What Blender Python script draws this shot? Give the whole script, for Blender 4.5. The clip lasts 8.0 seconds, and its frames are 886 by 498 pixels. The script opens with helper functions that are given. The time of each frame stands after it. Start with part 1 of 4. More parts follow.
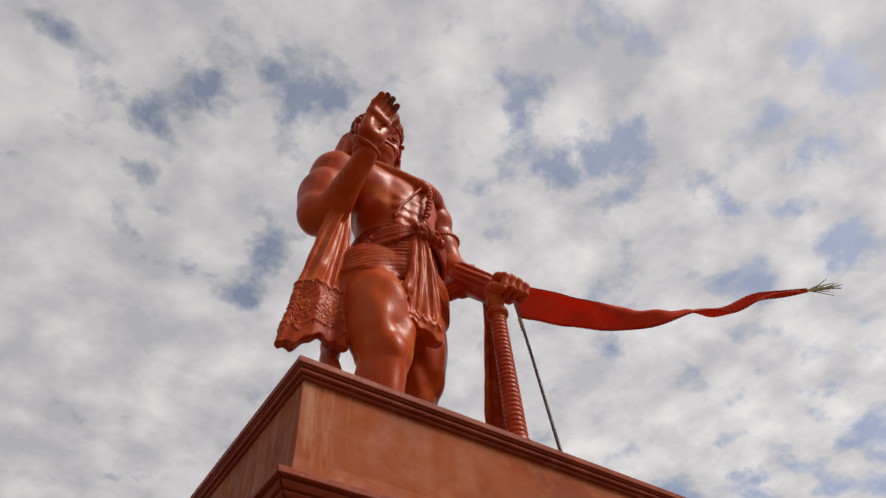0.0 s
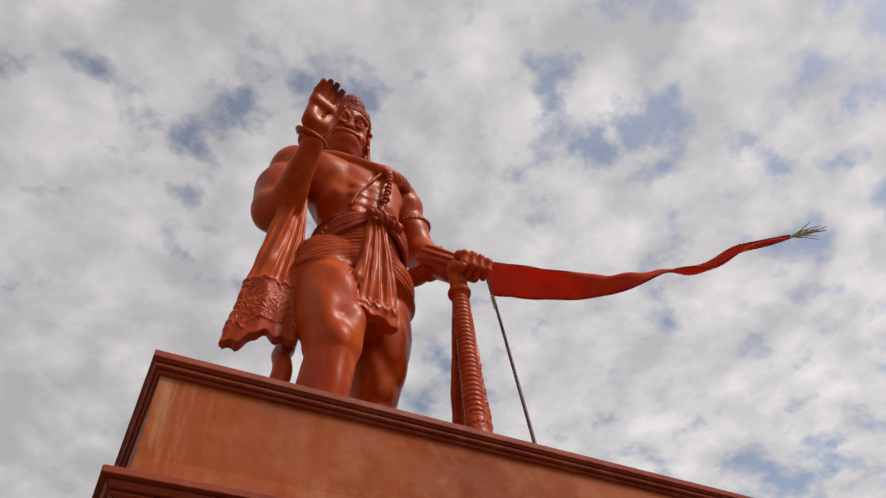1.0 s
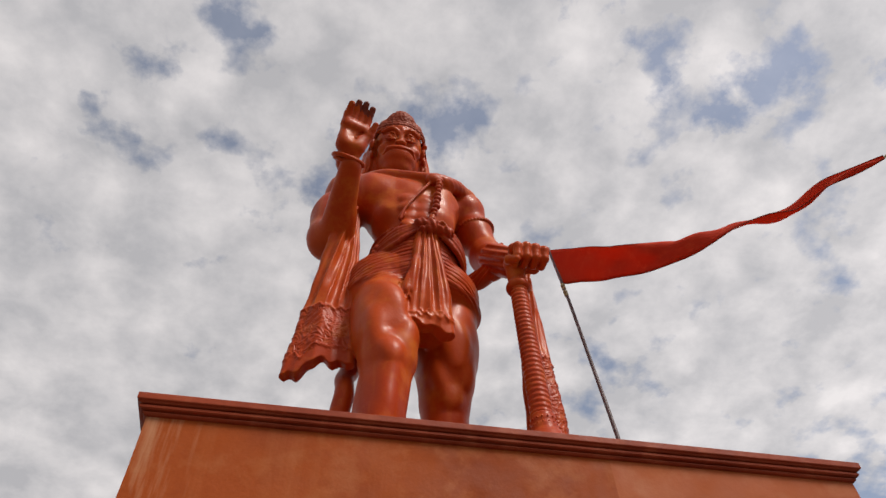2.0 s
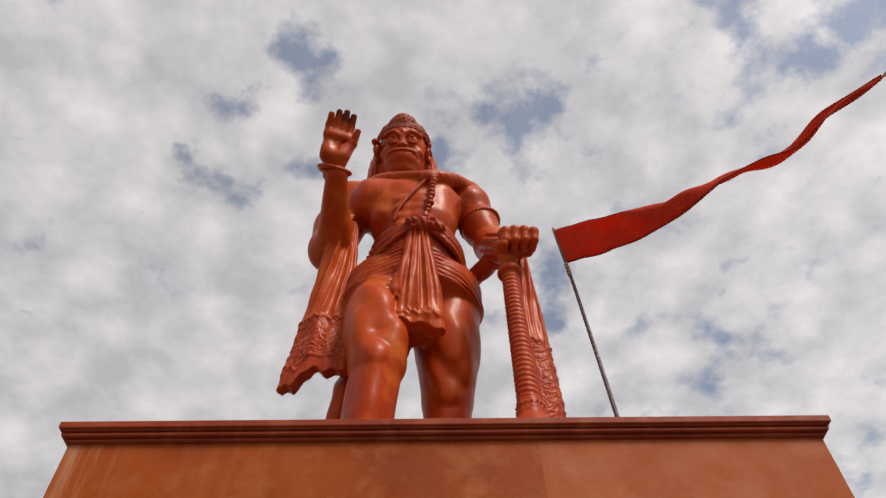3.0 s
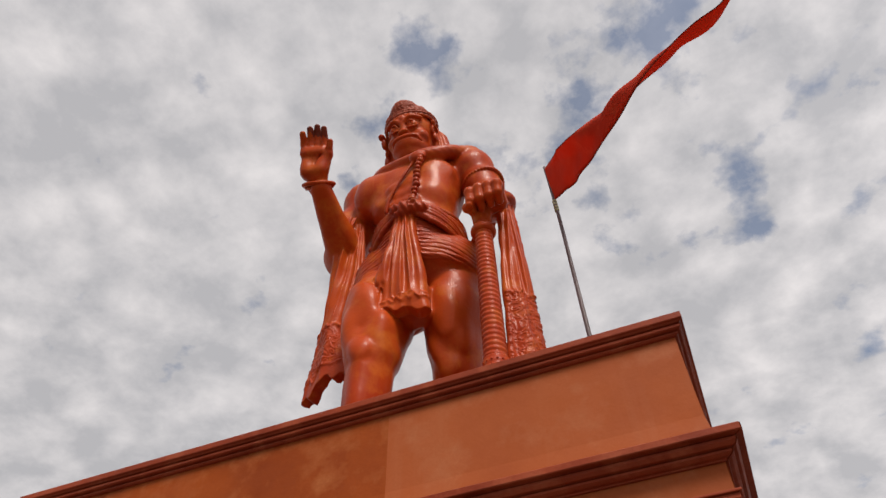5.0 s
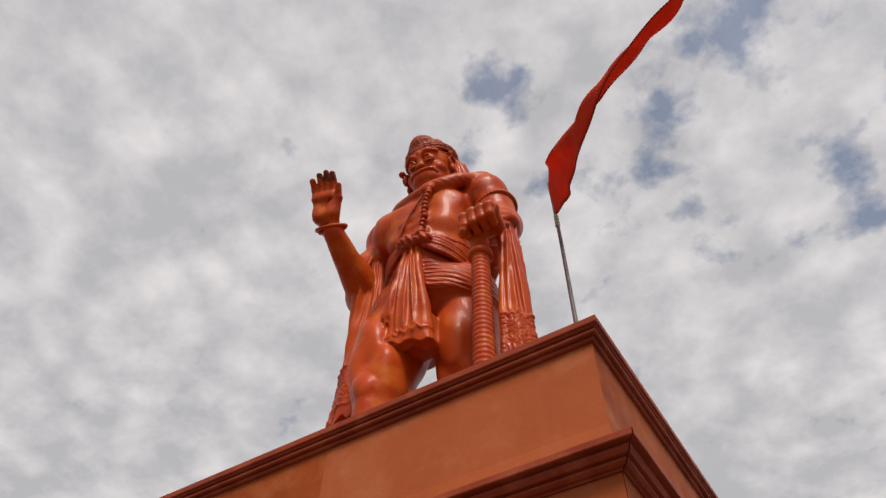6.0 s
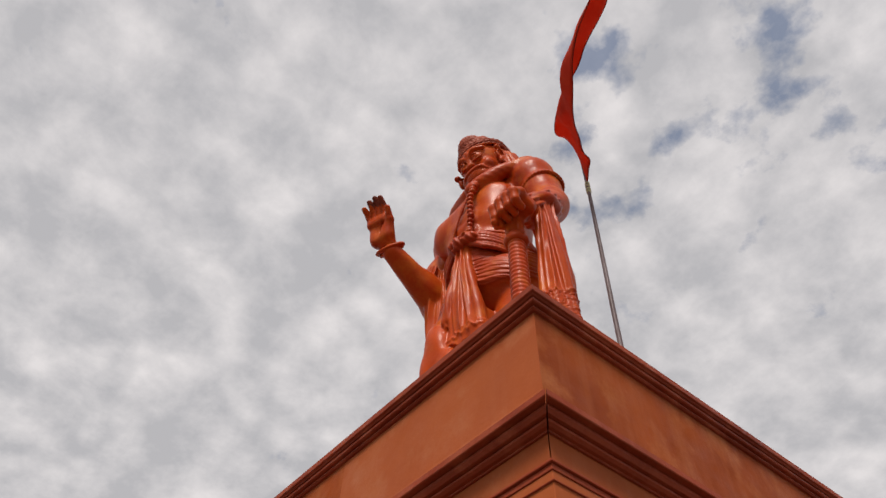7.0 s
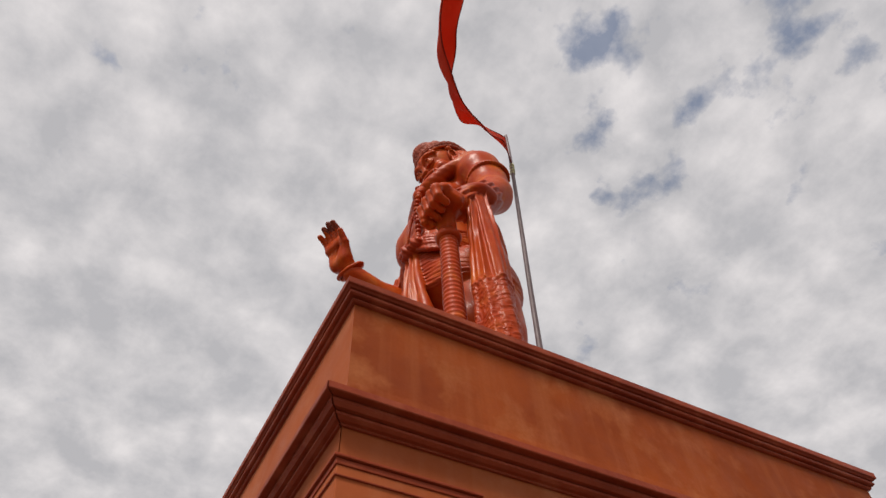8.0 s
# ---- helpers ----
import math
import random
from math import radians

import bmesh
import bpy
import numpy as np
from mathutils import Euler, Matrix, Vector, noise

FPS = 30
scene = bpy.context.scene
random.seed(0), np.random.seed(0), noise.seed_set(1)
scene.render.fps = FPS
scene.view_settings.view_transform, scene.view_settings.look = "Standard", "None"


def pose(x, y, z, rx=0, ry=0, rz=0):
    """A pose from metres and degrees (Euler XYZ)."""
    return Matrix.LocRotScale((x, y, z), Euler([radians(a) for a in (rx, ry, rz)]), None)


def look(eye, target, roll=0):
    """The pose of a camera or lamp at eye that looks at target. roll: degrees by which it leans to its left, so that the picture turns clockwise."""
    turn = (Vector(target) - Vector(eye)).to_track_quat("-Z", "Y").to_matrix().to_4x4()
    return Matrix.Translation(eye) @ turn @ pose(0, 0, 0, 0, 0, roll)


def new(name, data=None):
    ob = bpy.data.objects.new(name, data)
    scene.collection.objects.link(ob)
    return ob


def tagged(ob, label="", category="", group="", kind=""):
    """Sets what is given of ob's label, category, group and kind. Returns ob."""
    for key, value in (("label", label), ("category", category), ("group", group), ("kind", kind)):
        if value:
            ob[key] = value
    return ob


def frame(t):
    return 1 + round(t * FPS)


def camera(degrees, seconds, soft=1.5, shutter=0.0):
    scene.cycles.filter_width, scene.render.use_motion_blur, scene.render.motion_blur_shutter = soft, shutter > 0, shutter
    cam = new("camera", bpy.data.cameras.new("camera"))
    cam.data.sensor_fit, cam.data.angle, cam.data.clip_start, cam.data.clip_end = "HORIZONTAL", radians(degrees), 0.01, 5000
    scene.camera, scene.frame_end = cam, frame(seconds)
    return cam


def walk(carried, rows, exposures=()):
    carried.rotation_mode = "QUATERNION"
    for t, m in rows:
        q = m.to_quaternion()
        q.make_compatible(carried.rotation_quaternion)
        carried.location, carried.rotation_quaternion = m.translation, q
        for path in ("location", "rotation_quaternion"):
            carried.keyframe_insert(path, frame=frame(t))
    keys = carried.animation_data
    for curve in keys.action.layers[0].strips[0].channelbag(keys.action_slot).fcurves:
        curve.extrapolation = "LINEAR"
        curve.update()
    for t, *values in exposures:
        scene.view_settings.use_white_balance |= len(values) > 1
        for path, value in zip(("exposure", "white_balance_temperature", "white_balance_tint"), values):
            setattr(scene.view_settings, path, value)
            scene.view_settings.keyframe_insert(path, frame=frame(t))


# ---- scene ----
cam = camera(65.2, 8.0, soft=1.45)
PATH = [
    (0, (-2.840, -2.404, 1.720), (-2.055, -1.391, 3.256), -5.20),
    (0.5, (-2.360, -2.537, 1.739), (-1.596, -1.524, 3.285), -8.38),
    (1, (-1.952, -2.660, 1.754), (-1.270, -1.568, 3.285), -6.60),
    (1.5, (-1.513, -2.727, 1.790), (-1.038, -1.534, 3.323), -7.34),
    (2, (-1.098, -2.745, 1.799), (-0.790, -1.549, 3.372), -3.56),
    (3.5, (0.377, -2.764, 1.795), (0.297, -1.544, 3.378), -2.99),
    (4, (0.811, -2.739, 1.794), (0.593, -1.469, 3.324), -3.14),
    (5.5, (2.131, -2.247, 1.806), (1.584, -1.132, 3.374), -0.79),
    (6, (2.458, -2.012, 1.803), (1.788, -1.008, 3.397), 1.67),
    (6.5, (2.859, -1.790, 1.742), (1.878, -0.926, 3.256), 5.35),
    (7, (3.181, -1.473, 1.719), (2.216, -0.730, 3.306), 2.35),
    (7.5, (3.427, -1.043, 1.712), (2.473, -0.358, 3.329), 2.60),
    (8, (3.589, -0.583, 1.733), (2.589, 0.036, 3.350), -4.35),
]
walk(cam, [(t, look(eye, target, roll)) for t, eye, target, roll in PATH], [(0.0, -0.20), (1.0, -0.17), (2.0, -0.06), (3.5, -0.02), (8.0, 0.0)])

# ---- world, sun ----
def node(tree, kind, **values):
    n = tree.nodes.new(kind)
    for key, value in values.items():
        n.inputs[key].default_value = value
    return n


world = bpy.data.worlds.new("sky")
scene.world = world
world.use_nodes = True
wt = world.node_tree
wt.nodes.clear()
SUN_UP, SUN_ROUND = 51.0, 142.0   # degrees above the horizon, clockwise from +y
sky = wt.nodes.new("ShaderNodeTexSky")
sky.sky_type, sky.sun_disc = "NISHITA", False
sky.sun_elevation, sky.sun_rotation = radians(SUN_UP), radians(SUN_ROUND)
sky.air_density, sky.dust_density = 1.0, 2.5
blue = wt.nodes.new("ShaderNodeVectorMath")
blue.operation = "SCALE"
blue.inputs["Scale"].default_value = 0.125
wt.links.new(sky.outputs[0], blue.inputs[0])
# a broken layer of small clouds, laid on a flat sheet high above
coord = wt.nodes.new("ShaderNodeTexCoord")
sep = wt.nodes.new("ShaderNodeSeparateXYZ")
wt.links.new(coord.outputs["Generated"], sep.inputs[0])
lift = wt.nodes.new("ShaderNodeMath")
lift.operation = "MAXIMUM"
lift.inputs[1].default_value = 0.06
wt.links.new(sep.outputs["Z"], lift.inputs[0])
lift2 = wt.nodes.new("ShaderNodeMath")
lift2.operation = "ADD"
lift2.inputs[1].default_value = 0.25
wt.links.new(lift.outputs[0], lift2.inputs[0])
flat = wt.nodes.new("ShaderNodeVectorMath")
flat.operation = "DIVIDE"
spread = wt.nodes.new("ShaderNodeCombineXYZ")
for socket in ("X", "Y", "Z"):
    wt.links.new(lift2.outputs[0], spread.inputs[socket])
wt.links.new(coord.outputs["Generated"], flat.inputs[0])
wt.links.new(spread.outputs[0], flat.inputs[1])


def cloud_noise(scale, detail, rough, distortion, shift):
    place = wt.nodes.new("ShaderNodeMapping")
    place.inputs["Location"].default_value = shift
    wt.links.new(flat.outputs[0], place.inputs["Vector"])
    n = node(wt, "ShaderNodeTexNoise", Scale=scale, Detail=detail, Roughness=rough, Distortion=distortion)
    wt.links.new(place.outputs[0], n.inputs["Vector"])
    return n.outputs["Fac"]


def wmath(kind, a, b):
    n = wt.nodes.new("ShaderNodeMath")
    n.operation = kind
    for socket, value in ((0, a), (1, b)):
        if isinstance(value, float):
            n.inputs[socket].default_value = value
        else:
            wt.links.new(value, n.inputs[socket])
    return n.outputs[0]


puffs = cloud_noise(16.0, 8.0, 0.55, 0.0, (3.1, 0.7, 0.0))
banks = cloud_noise(2.2, 3.0, 0.5, 0.0, (1.4, 5.2, 2.0))
warp = wt.nodes.new("ShaderNodeVectorMath")
warp.operation = "MULTIPLY_ADD"
warp.inputs[1].default_value = (0.16, 0.16, 0.16)
wave = node(wt, "ShaderNodeTexNoise", Scale=7.0, Detail=4.0, Roughness=0.5)
wt.links.new(flat.outputs[0], wave.inputs["Vector"])
wt.links.new(wave.outputs["Color"], warp.inputs[0])
wt.links.new(flat.outputs[0], warp.inputs[2])
lumps = node(wt, "ShaderNodeTexVoronoi", Scale=12.0)
lumps.feature = "SMOOTH_F1"
lumps.inputs["Smoothness"].default_value = 0.7
wt.links.new(warp.outputs[0], lumps.inputs["Vector"])
bare = wt.nodes.new("ShaderNodeSeparateXYZ")
wt.links.new(flat.outputs[0], bare.inputs[0])
cover = wmath("ADD", wmath("MULTIPLY", puffs, 0.62), wmath("MULTIPLY", banks, 0.42))
cover = wmath("ADD", cover, wmath("MULTIPLY", lumps.outputs["Distance"], -0.26))
cover = wmath("ADD", cover, wmath("MULTIPLY", bare.outputs["X"], -0.088))
cover = wmath("ADD", cover, 0.200)
# the larger gaps between the clouds: degrees clockwise from +y, degrees up, degrees across
GAPS = [(63, 55, 2.8), (56, 54, 1.8), (88, 50, 1.9), (78, 41, 2.1), (71, 47, 1.8), (73, 64, 2.5), (49, 67, 2.2), (17, 61, 2.7), (-10, 54, 2.4), (12, 47, 3.2), (-1, 51, 2.4), (51, 61, 2.5), (80, 46, 1.3), (-28, 68, 2.0),
        (-46, 62, 1.7), (-57, 59, 1.6), (-33, 59, 1.7), (-35, 55, 1.9), (30, 48, 1.4), (-77, 55, 1.3), (6, 52, 1.9), (-1, 58, 2.4), (-16, 58, 2.3), (-75, 62, 1.7), (-86, 54, 1.4), (-102, 66, 2.7), (-113, 59, 2.2), (-26, 55, 2.5)]
stir = node(wt, "ShaderNodeTexNoise", Scale=13.0, Detail=7.0, Roughness=0.66)
wt.links.new(coord.outputs["Generated"], stir.inputs["Vector"])
drift = wt.nodes.new("ShaderNodeVectorMath")
drift.operation = "MULTIPLY_ADD"
drift.inputs[1].default_value = (0.16, 0.16, 0.16)
wt.links.new(stir.outputs["Color"], drift.inputs[0])
wt.links.new(coord.outputs["Generated"], drift.inputs[2])
thin = None
for round_deg, up_deg, size in GAPS:
    az, el = radians(round_deg), radians(up_deg)
    apart = wt.nodes.new("ShaderNodeVectorMath")
    apart.operation = "DISTANCE"
    wt.links.new(drift.outputs[0], apart.inputs[0])
    apart.inputs[1].default_value = (math.sin(az) * math.cos(el) + 0.08, math.cos(az) * math.cos(el) + 0.08, math.sin(el) + 0.08)
    fall = node(wt, "ShaderNodeMapRange")
    fall.interpolation_type = "SMOOTHSTEP"
    fall.inputs["From Min"].default_value, fall.inputs["From Max"].default_value = 0.0, radians(size) * (2.0 if round_deg > 40 else 2.3)
    fall.inputs["To Min"].default_value, fall.inputs["To Max"].default_value = 0.17 if round_deg > 40 else 0.115, 0.0
    wt.links.new(apart.outputs["Value"], fall.inputs["Value"])
    thin = fall.outputs["Result"] if thin is None else wmath("MAXIMUM", thin, fall.outputs["Result"])
cover = wmath("SUBTRACT", cover, thin)
holes = wt.nodes.new("ShaderNodeValToRGB")
holes.color_ramp.elements[0].color = (0.28, 0.28, 0.28, 1)
holes.color_ramp.elements[0].position, holes.color_ramp.elements[1].position = 0.365, 0.495
wt.links.new(cover, holes.inputs[0])
grey = wt.nodes.new("ShaderNodeValToRGB")
grey.color_ramp.elements[0].position, grey.color_ramp.elements[1].position = 0.34, 0.66
grey.color_ramp.elements[0].color = (0.495, 0.487, 0.505, 1)
grey.color_ramp.elements[1].color = (0.786, 0.75, 0.75, 1)
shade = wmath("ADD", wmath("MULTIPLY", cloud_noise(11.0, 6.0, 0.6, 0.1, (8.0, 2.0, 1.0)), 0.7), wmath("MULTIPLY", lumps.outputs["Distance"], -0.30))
wt.links.new(wmath("ADD", shade, 0.245), grey.inputs[0])
both = wt.nodes.new("ShaderNodeMix")
both.data_type = "RGBA"
wt.links.new(holes.outputs[0], both.inputs[0])
wt.links.new(blue.outputs[0], both.inputs["A"])
wt.links.new(grey.outputs[0], both.inputs["B"])
back = node(wt, "ShaderNodeBackground", Strength=1.0)
wt.links.new(both.outputs["Result"], back.inputs["Color"])
# the clouds are brighter on the sun's side
wt.links.new(wmath("ADD", wmath("MULTIPLY", wmath("MAXIMUM", sep.outputs["X"], 0.0), 0.26), 0.98), back.inputs["Strength"])
wout = wt.nodes.new("ShaderNodeOutputWorld")
wt.links.new(back.outputs[0], wout.inputs[0])

sun = new("sun", bpy.data.lights.new("sun", "SUN"))
sun.data.energy, sun.data.angle, sun.data.color = 3.75, radians(18), (1.0, 0.93, 0.84)
sun_way = Vector((math.sin(radians(SUN_ROUND)) * math.cos(radians(SUN_UP)), math.cos(radians(SUN_ROUND)) * math.cos(radians(SUN_UP)), math.sin(radians(SUN_UP))))
sun.matrix_world = look(sun_way * 40, (0, 0, 0))


# ---- materials ----
def mix_colour(t, fac, a, b):
    m = t.nodes.new("ShaderNodeMix")
    m.data_type = "RGBA"
    for socket, value in ((m.inputs[0], fac), (m.inputs["A"], a), (m.inputs["B"], b)):
        if isinstance(value, bpy.types.NodeSocket):
            t.links.new(value, socket)
        else:
            socket.default_value = value if isinstance(value, float) else (*value, 1)
    return m.outputs["Result"]


def noise_fac(t, vector, scale, detail=4.0, rough=0.55, low=0.4, high=0.6, stretch=None):
    if stretch:
        place = t.nodes.new("ShaderNodeMapping")
        place.inputs["Scale"].default_value = stretch
        t.links.new(vector, place.inputs["Vector"])
        vector = place.outputs[0]
    n = node(t, "ShaderNodeTexNoise", Scale=scale, Detail=detail, Roughness=rough)
    t.links.new(vector, n.inputs["Vector"])
    r = node(t, "ShaderNodeMapRange")
    r.inputs["From Min"].default_value, r.inputs["From Max"].default_value = low, high
    t.links.new(n.outputs["Fac"], r.inputs["Value"])
    return r.outputs["Result"]


def paint(name, base, dark, light, rough=(0.3, 0.5), grain=60.0, blotch=1.6, streaks=0.0, bump=0.15, bump_size=0.004, metal=0.0, coat=0.0, tone=0.0, gloss=0.4):
    m = bpy.data.materials.new(name)
    m.use_nodes = True
    t = m.node_tree
    shader = t.nodes["Principled BSDF"]
    where = t.nodes.new("ShaderNodeTexCoord").outputs["Object"]
    colour = mix_colour(t, noise_fac(t, where, blotch, 5.0, 0.6, 0.42, 0.66), base, dark)
    colour = mix_colour(t, noise_fac(t, where, blotch * 3.7, 4.0, 0.6, 0.52, 0.75), colour, light)
    if streaks:
        s = t.nodes.new("ShaderNodeMath")
        s.operation = "MULTIPLY"
        s.inputs[1].default_value = streaks
        t.links.new(noise_fac(t, where, 7.0, 5.0, 0.6, 0.54, 0.74, (1, 1, 0.06)), s.inputs[0])
        colour = mix_colour(t, s.outputs[0], colour, light)
    if tone:
        info = t.nodes.new("ShaderNodeObjectInfo")
        value = node(t, "ShaderNodeMapRange")
        value.inputs["To Min"].default_value, value.inputs["To Max"].default_value = 1 - tone, 1 + tone
        t.links.new(info.outputs["Random"], value.inputs["Value"])
        hsv = t.nodes.new("ShaderNodeHueSaturation")
        t.links.new(value.outputs["Result"], hsv.inputs["Value"])
        t.links.new(colour, hsv.inputs["Color"])
        colour = hsv.outputs[0]
    fine = noise_fac(t, where, grain, 3.0, 0.6, 0.3, 0.7)
    speck = t.nodes.new("ShaderNodeMath")
    speck.operation = "MULTIPLY"
    speck.inputs[1].default_value = 0.22
    t.links.new(fine, speck.inputs[0])
    colour = mix_colour(t, speck.outputs[0], colour, dark)
    t.links.new(colour, shader.inputs["Base Color"])
    r = node(t, "ShaderNodeMapRange")
    r.inputs["To Min"].default_value, r.inputs["To Max"].default_value = rough
    t.links.new(noise_fac(t, where, blotch * 5, 4.0, 0.6, 0.3, 0.7), r.inputs["Value"])
    t.links.new(r.outputs["Result"], shader.inputs["Roughness"])
    shader.inputs["Metallic"].default_value = metal
    shader.inputs["Specular IOR Level"].default_value = gloss
    shader.inputs["Coat Weight"].default_value = coat
    shader.inputs["Coat Roughness"].default_value = 0.16
    uneven = node(t, "ShaderNodeBump", Strength=bump, Distance=bump_size * 3)
    t.links.new(noise_fac(t, where, grain * 0.22, 3.0, 0.55, 0.2, 0.8), uneven.inputs["Height"])
    b = node(t, "ShaderNodeBump", Strength=bump, Distance=bump_size)
    t.links.new(uneven.outputs[0], b.inputs["Normal"])
    t.links.new(fine, b.inputs["Height"])
    t.links.new(b.outputs[0], shader.inputs["Normal"])
    return m


STATUE_RED = paint("statue_paint", (0.430, 0.058, 0.007), (0.31, 0.029, 0.004), (0.50, 0.118, 0.014), (0.30, 0.52), 45, 1.0, 0.5, 0.13, 0.006, coat=0.05, gloss=0.10)
DUSTY_RED = paint("dusty_crown_paint", (0.30, 0.062, 0.032), (0.21, 0.035, 0.016), (0.36, 0.115, 0.075), (0.5, 0.7), 50, 5.0, 0.0, 0.22, 0.006, gloss=0.12)
CLOTH_RED = paint("statue_cloth_paint", (0.385, 0.047, 0.008), (0.28, 0.026, 0.005), (0.46, 0.095, 0.012), (0.30, 0.55), 45, 1.6, 0.3, 0.15, 0.006, coat=0.02, gloss=0.12)
WORN_RED = paint("weathered_paint", (0.19, 0.032, 0.012), (0.12, 0.020, 0.010), (0.26, 0.045, 0.015), (0.5, 0.7), 60, 4.0, 0.0, 0.16, 0.006, gloss=0.2)
PLINTH = paint("plinth_plaster", (0.335, 0.082, 0.024), (0.27, 0.058, 0.016), (0.37, 0.120, 0.050), (0.5, 0.75), 70, 1.3, 0.45, 0.10, 0.003, tone=0.06, gloss=0.12)
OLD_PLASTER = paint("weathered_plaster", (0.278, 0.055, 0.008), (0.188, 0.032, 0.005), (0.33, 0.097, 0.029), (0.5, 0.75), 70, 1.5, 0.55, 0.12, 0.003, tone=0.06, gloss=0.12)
# pale lime has run down the plaster beside the corner
ot = OLD_PLASTER.node_tree
old_where = ot.nodes.new("ShaderNodeTexCoord").outputs["Object"]
old_split = ot.nodes.new("ShaderNodeSeparateXYZ")
ot.links.new(old_where, old_split.inputs[0])
beside = node(ot, "ShaderNodeMapRange")
beside.inputs["From Min"].default_value, beside.inputs["From Max"].default_value = -1.50, -1.74
ot.links.new(old_split.outputs["X"], beside.inputs["Value"])
lime = ot.nodes.new("ShaderNodeMath")
lime.operation = "MULTIPLY"
ot.links.new(beside.outputs["Result"], lime.inputs[0])
ot.links.new(noise_fac(ot, old_where, 13.0, 4.0, 0.6, 0.50, 0.78, (1, 1, 0.10)), lime.inputs[1])
old_base = ot.nodes["Principled BSDF"].inputs["Base Color"]
ot.links.new(mix_colour(ot, lime.outputs[0], old_base.links[0].from_socket, (0.44, 0.22, 0.12)), old_base)
TRIM = paint("trim_paint", (0.265, 0.043, 0.015), (0.17, 0.024, 0.008), (0.33, 0.076, 0.032), (0.45, 0.65), 70, 1.5, 0.3, 0.2, 0.003, gloss=0.15)
CLOTH = paint("flag_cloth", (0.60, 0.060, 0.026), (0.48, 0.04, 0.018), (0.66, 0.10, 0.04), (0.75, 0.9), 220, 2.5, 0.0, 0.3, 0.002, gloss=0.12)
# daylight glows through the thin cloth
ct = CLOTH.node_tree
through_cloth = node(ct, "ShaderNodeBsdfTranslucent", Color=(0.75, 0.10, 0.03, 1))
woven = node(ct, "ShaderNodeMixShader", Fac=0.42)
ct.links.new(ct.nodes["Principled BSDF"].outputs[0], woven.inputs[1])
ct.links.new(through_cloth.outputs[0], woven.inputs[2])
ct.links.new(woven.outputs[0], ct.nodes["Material Output"].inputs[0])
POLE = paint("pole_paint", (0.13, 0.085, 0.09), (0.09, 0.055, 0.055), (0.18, 0.13, 0.135), (0.45, 0.6), 90, 4, 0.0, 0.2, 0.002)
HEM_CLOTH = paint("hem_cloth", (0.20, 0.022, 0.012), (0.14, 0.016, 0.01), (0.24, 0.03, 0.015), (0.8, 0.9), 200, 6, 0.0, 0.2, 0.002, gloss=0.1)
STRING = paint("pale_string", (0.45, 0.42, 0.24), (0.30, 0.30, 0.12), (0.6, 0.55, 0.40), (0.7, 0.9), 120, 8, 0.0, 0.3, 0.002)
GROUND = paint("dusty_ground", (0.14, 0.122, 0.102), (0.105, 0.09, 0.075), (0.18, 0.158, 0.132), (0.85, 0.95), 20, 0.2, 0.0, 0.4, 0.01)


# ---- mesh helpers ----
def finish(name, bm, material, parent=None, label="", smooth=False):
    me = bpy.data.meshes.new(name)
    bmesh.ops.recalc_face_normals(bm, faces=bm.faces)
    bm.to_mesh(me)
    bm.free()
    me.materials.append(material)
    if smooth:
        me.polygons.foreach_set("use_smooth", [True] * len(me.polygons))
    ob = new(name, me)
    ob.parent = parent
    return tagged(ob, label)


def part(name, bm, material, parent, label="", smooth=False):
    return finish(name, bm, material, parent, label, smooth)


def box(bm, lo, hi, bevel=0.0):
    made = bmesh.ops.create_cube(bm, size=1.0)["verts"]
    for v in made:
        v.co = Vector([lo[i] + (v.co[i] + 0.5) * (hi[i] - lo[i]) for i in range(3)])
    if bevel:
        edges = list({e for v in made for e in v.link_edges})
        bmesh.ops.bevel(bm, geom=edges, offset=bevel, segments=2, affect="EDGES", profile=0.6)


def tube(bm, points, radii, around=16, cap=True):
    points = [Vector(p) for p in points]
    rings, side = [], None
    for i, p in enumerate(points):
        way = (points[min(i + 1, len(points) - 1)] - points[max(i - 1, 0)]).normalized()
        side = way.orthogonal().normalized() if side is None else (side - way * side.dot(way)).normalized()
        up = way.cross(side)
        rings.append([bm.verts.new(p + (side * math.cos(a) + up * math.sin(a)) * radii[i]) for a in (2 * math.pi * k / around for k in range(around))])
    for a, b in zip(rings, rings[1:]):
        for k in range(around):
            bm.faces.new((a[k], a[(k + 1) % around], b[(k + 1) % around], b[k]))
    if cap:
        bm.faces.new(rings[0][::-1])
        bm.faces.new(rings[-1])


def lathe(bm, profile, centre, around=40):
    rings = [[bm.verts.new((centre[0] + r * math.cos(2 * math.pi * k / around), centre[1] + r * math.sin(2 * math.pi * k / around), z)) for k in range(around)] for r, z in profile]
    for a, b in zip(rings, rings[1:]):
        for k in range(around):
            bm.faces.new((a[k], a[(k + 1) % around], b[(k + 1) % around], b[k]))
    bm.faces.new(rings[0][::-1])
    bm.faces.new(rings[-1])


# ---- ground ----
bm = bmesh.new()
N = 24
spots = [math.copysign(abs(i / N) ** 3 * 3000, i) for i in range(-N, N + 1)]
grid = [[bm.verts.new((x, y, 0.0)) for x in spots] for y in spots]
for r0, r1 in zip(grid, grid[1:]):
    for k in range(len(spots) - 1):
        bm.faces.new((r0[k], r0[k + 1], r1[k + 1], r1[k]))
tagged(finish("ground", bm, GROUND), "dusty open ground round the pedestal", "ground", kind="structure")

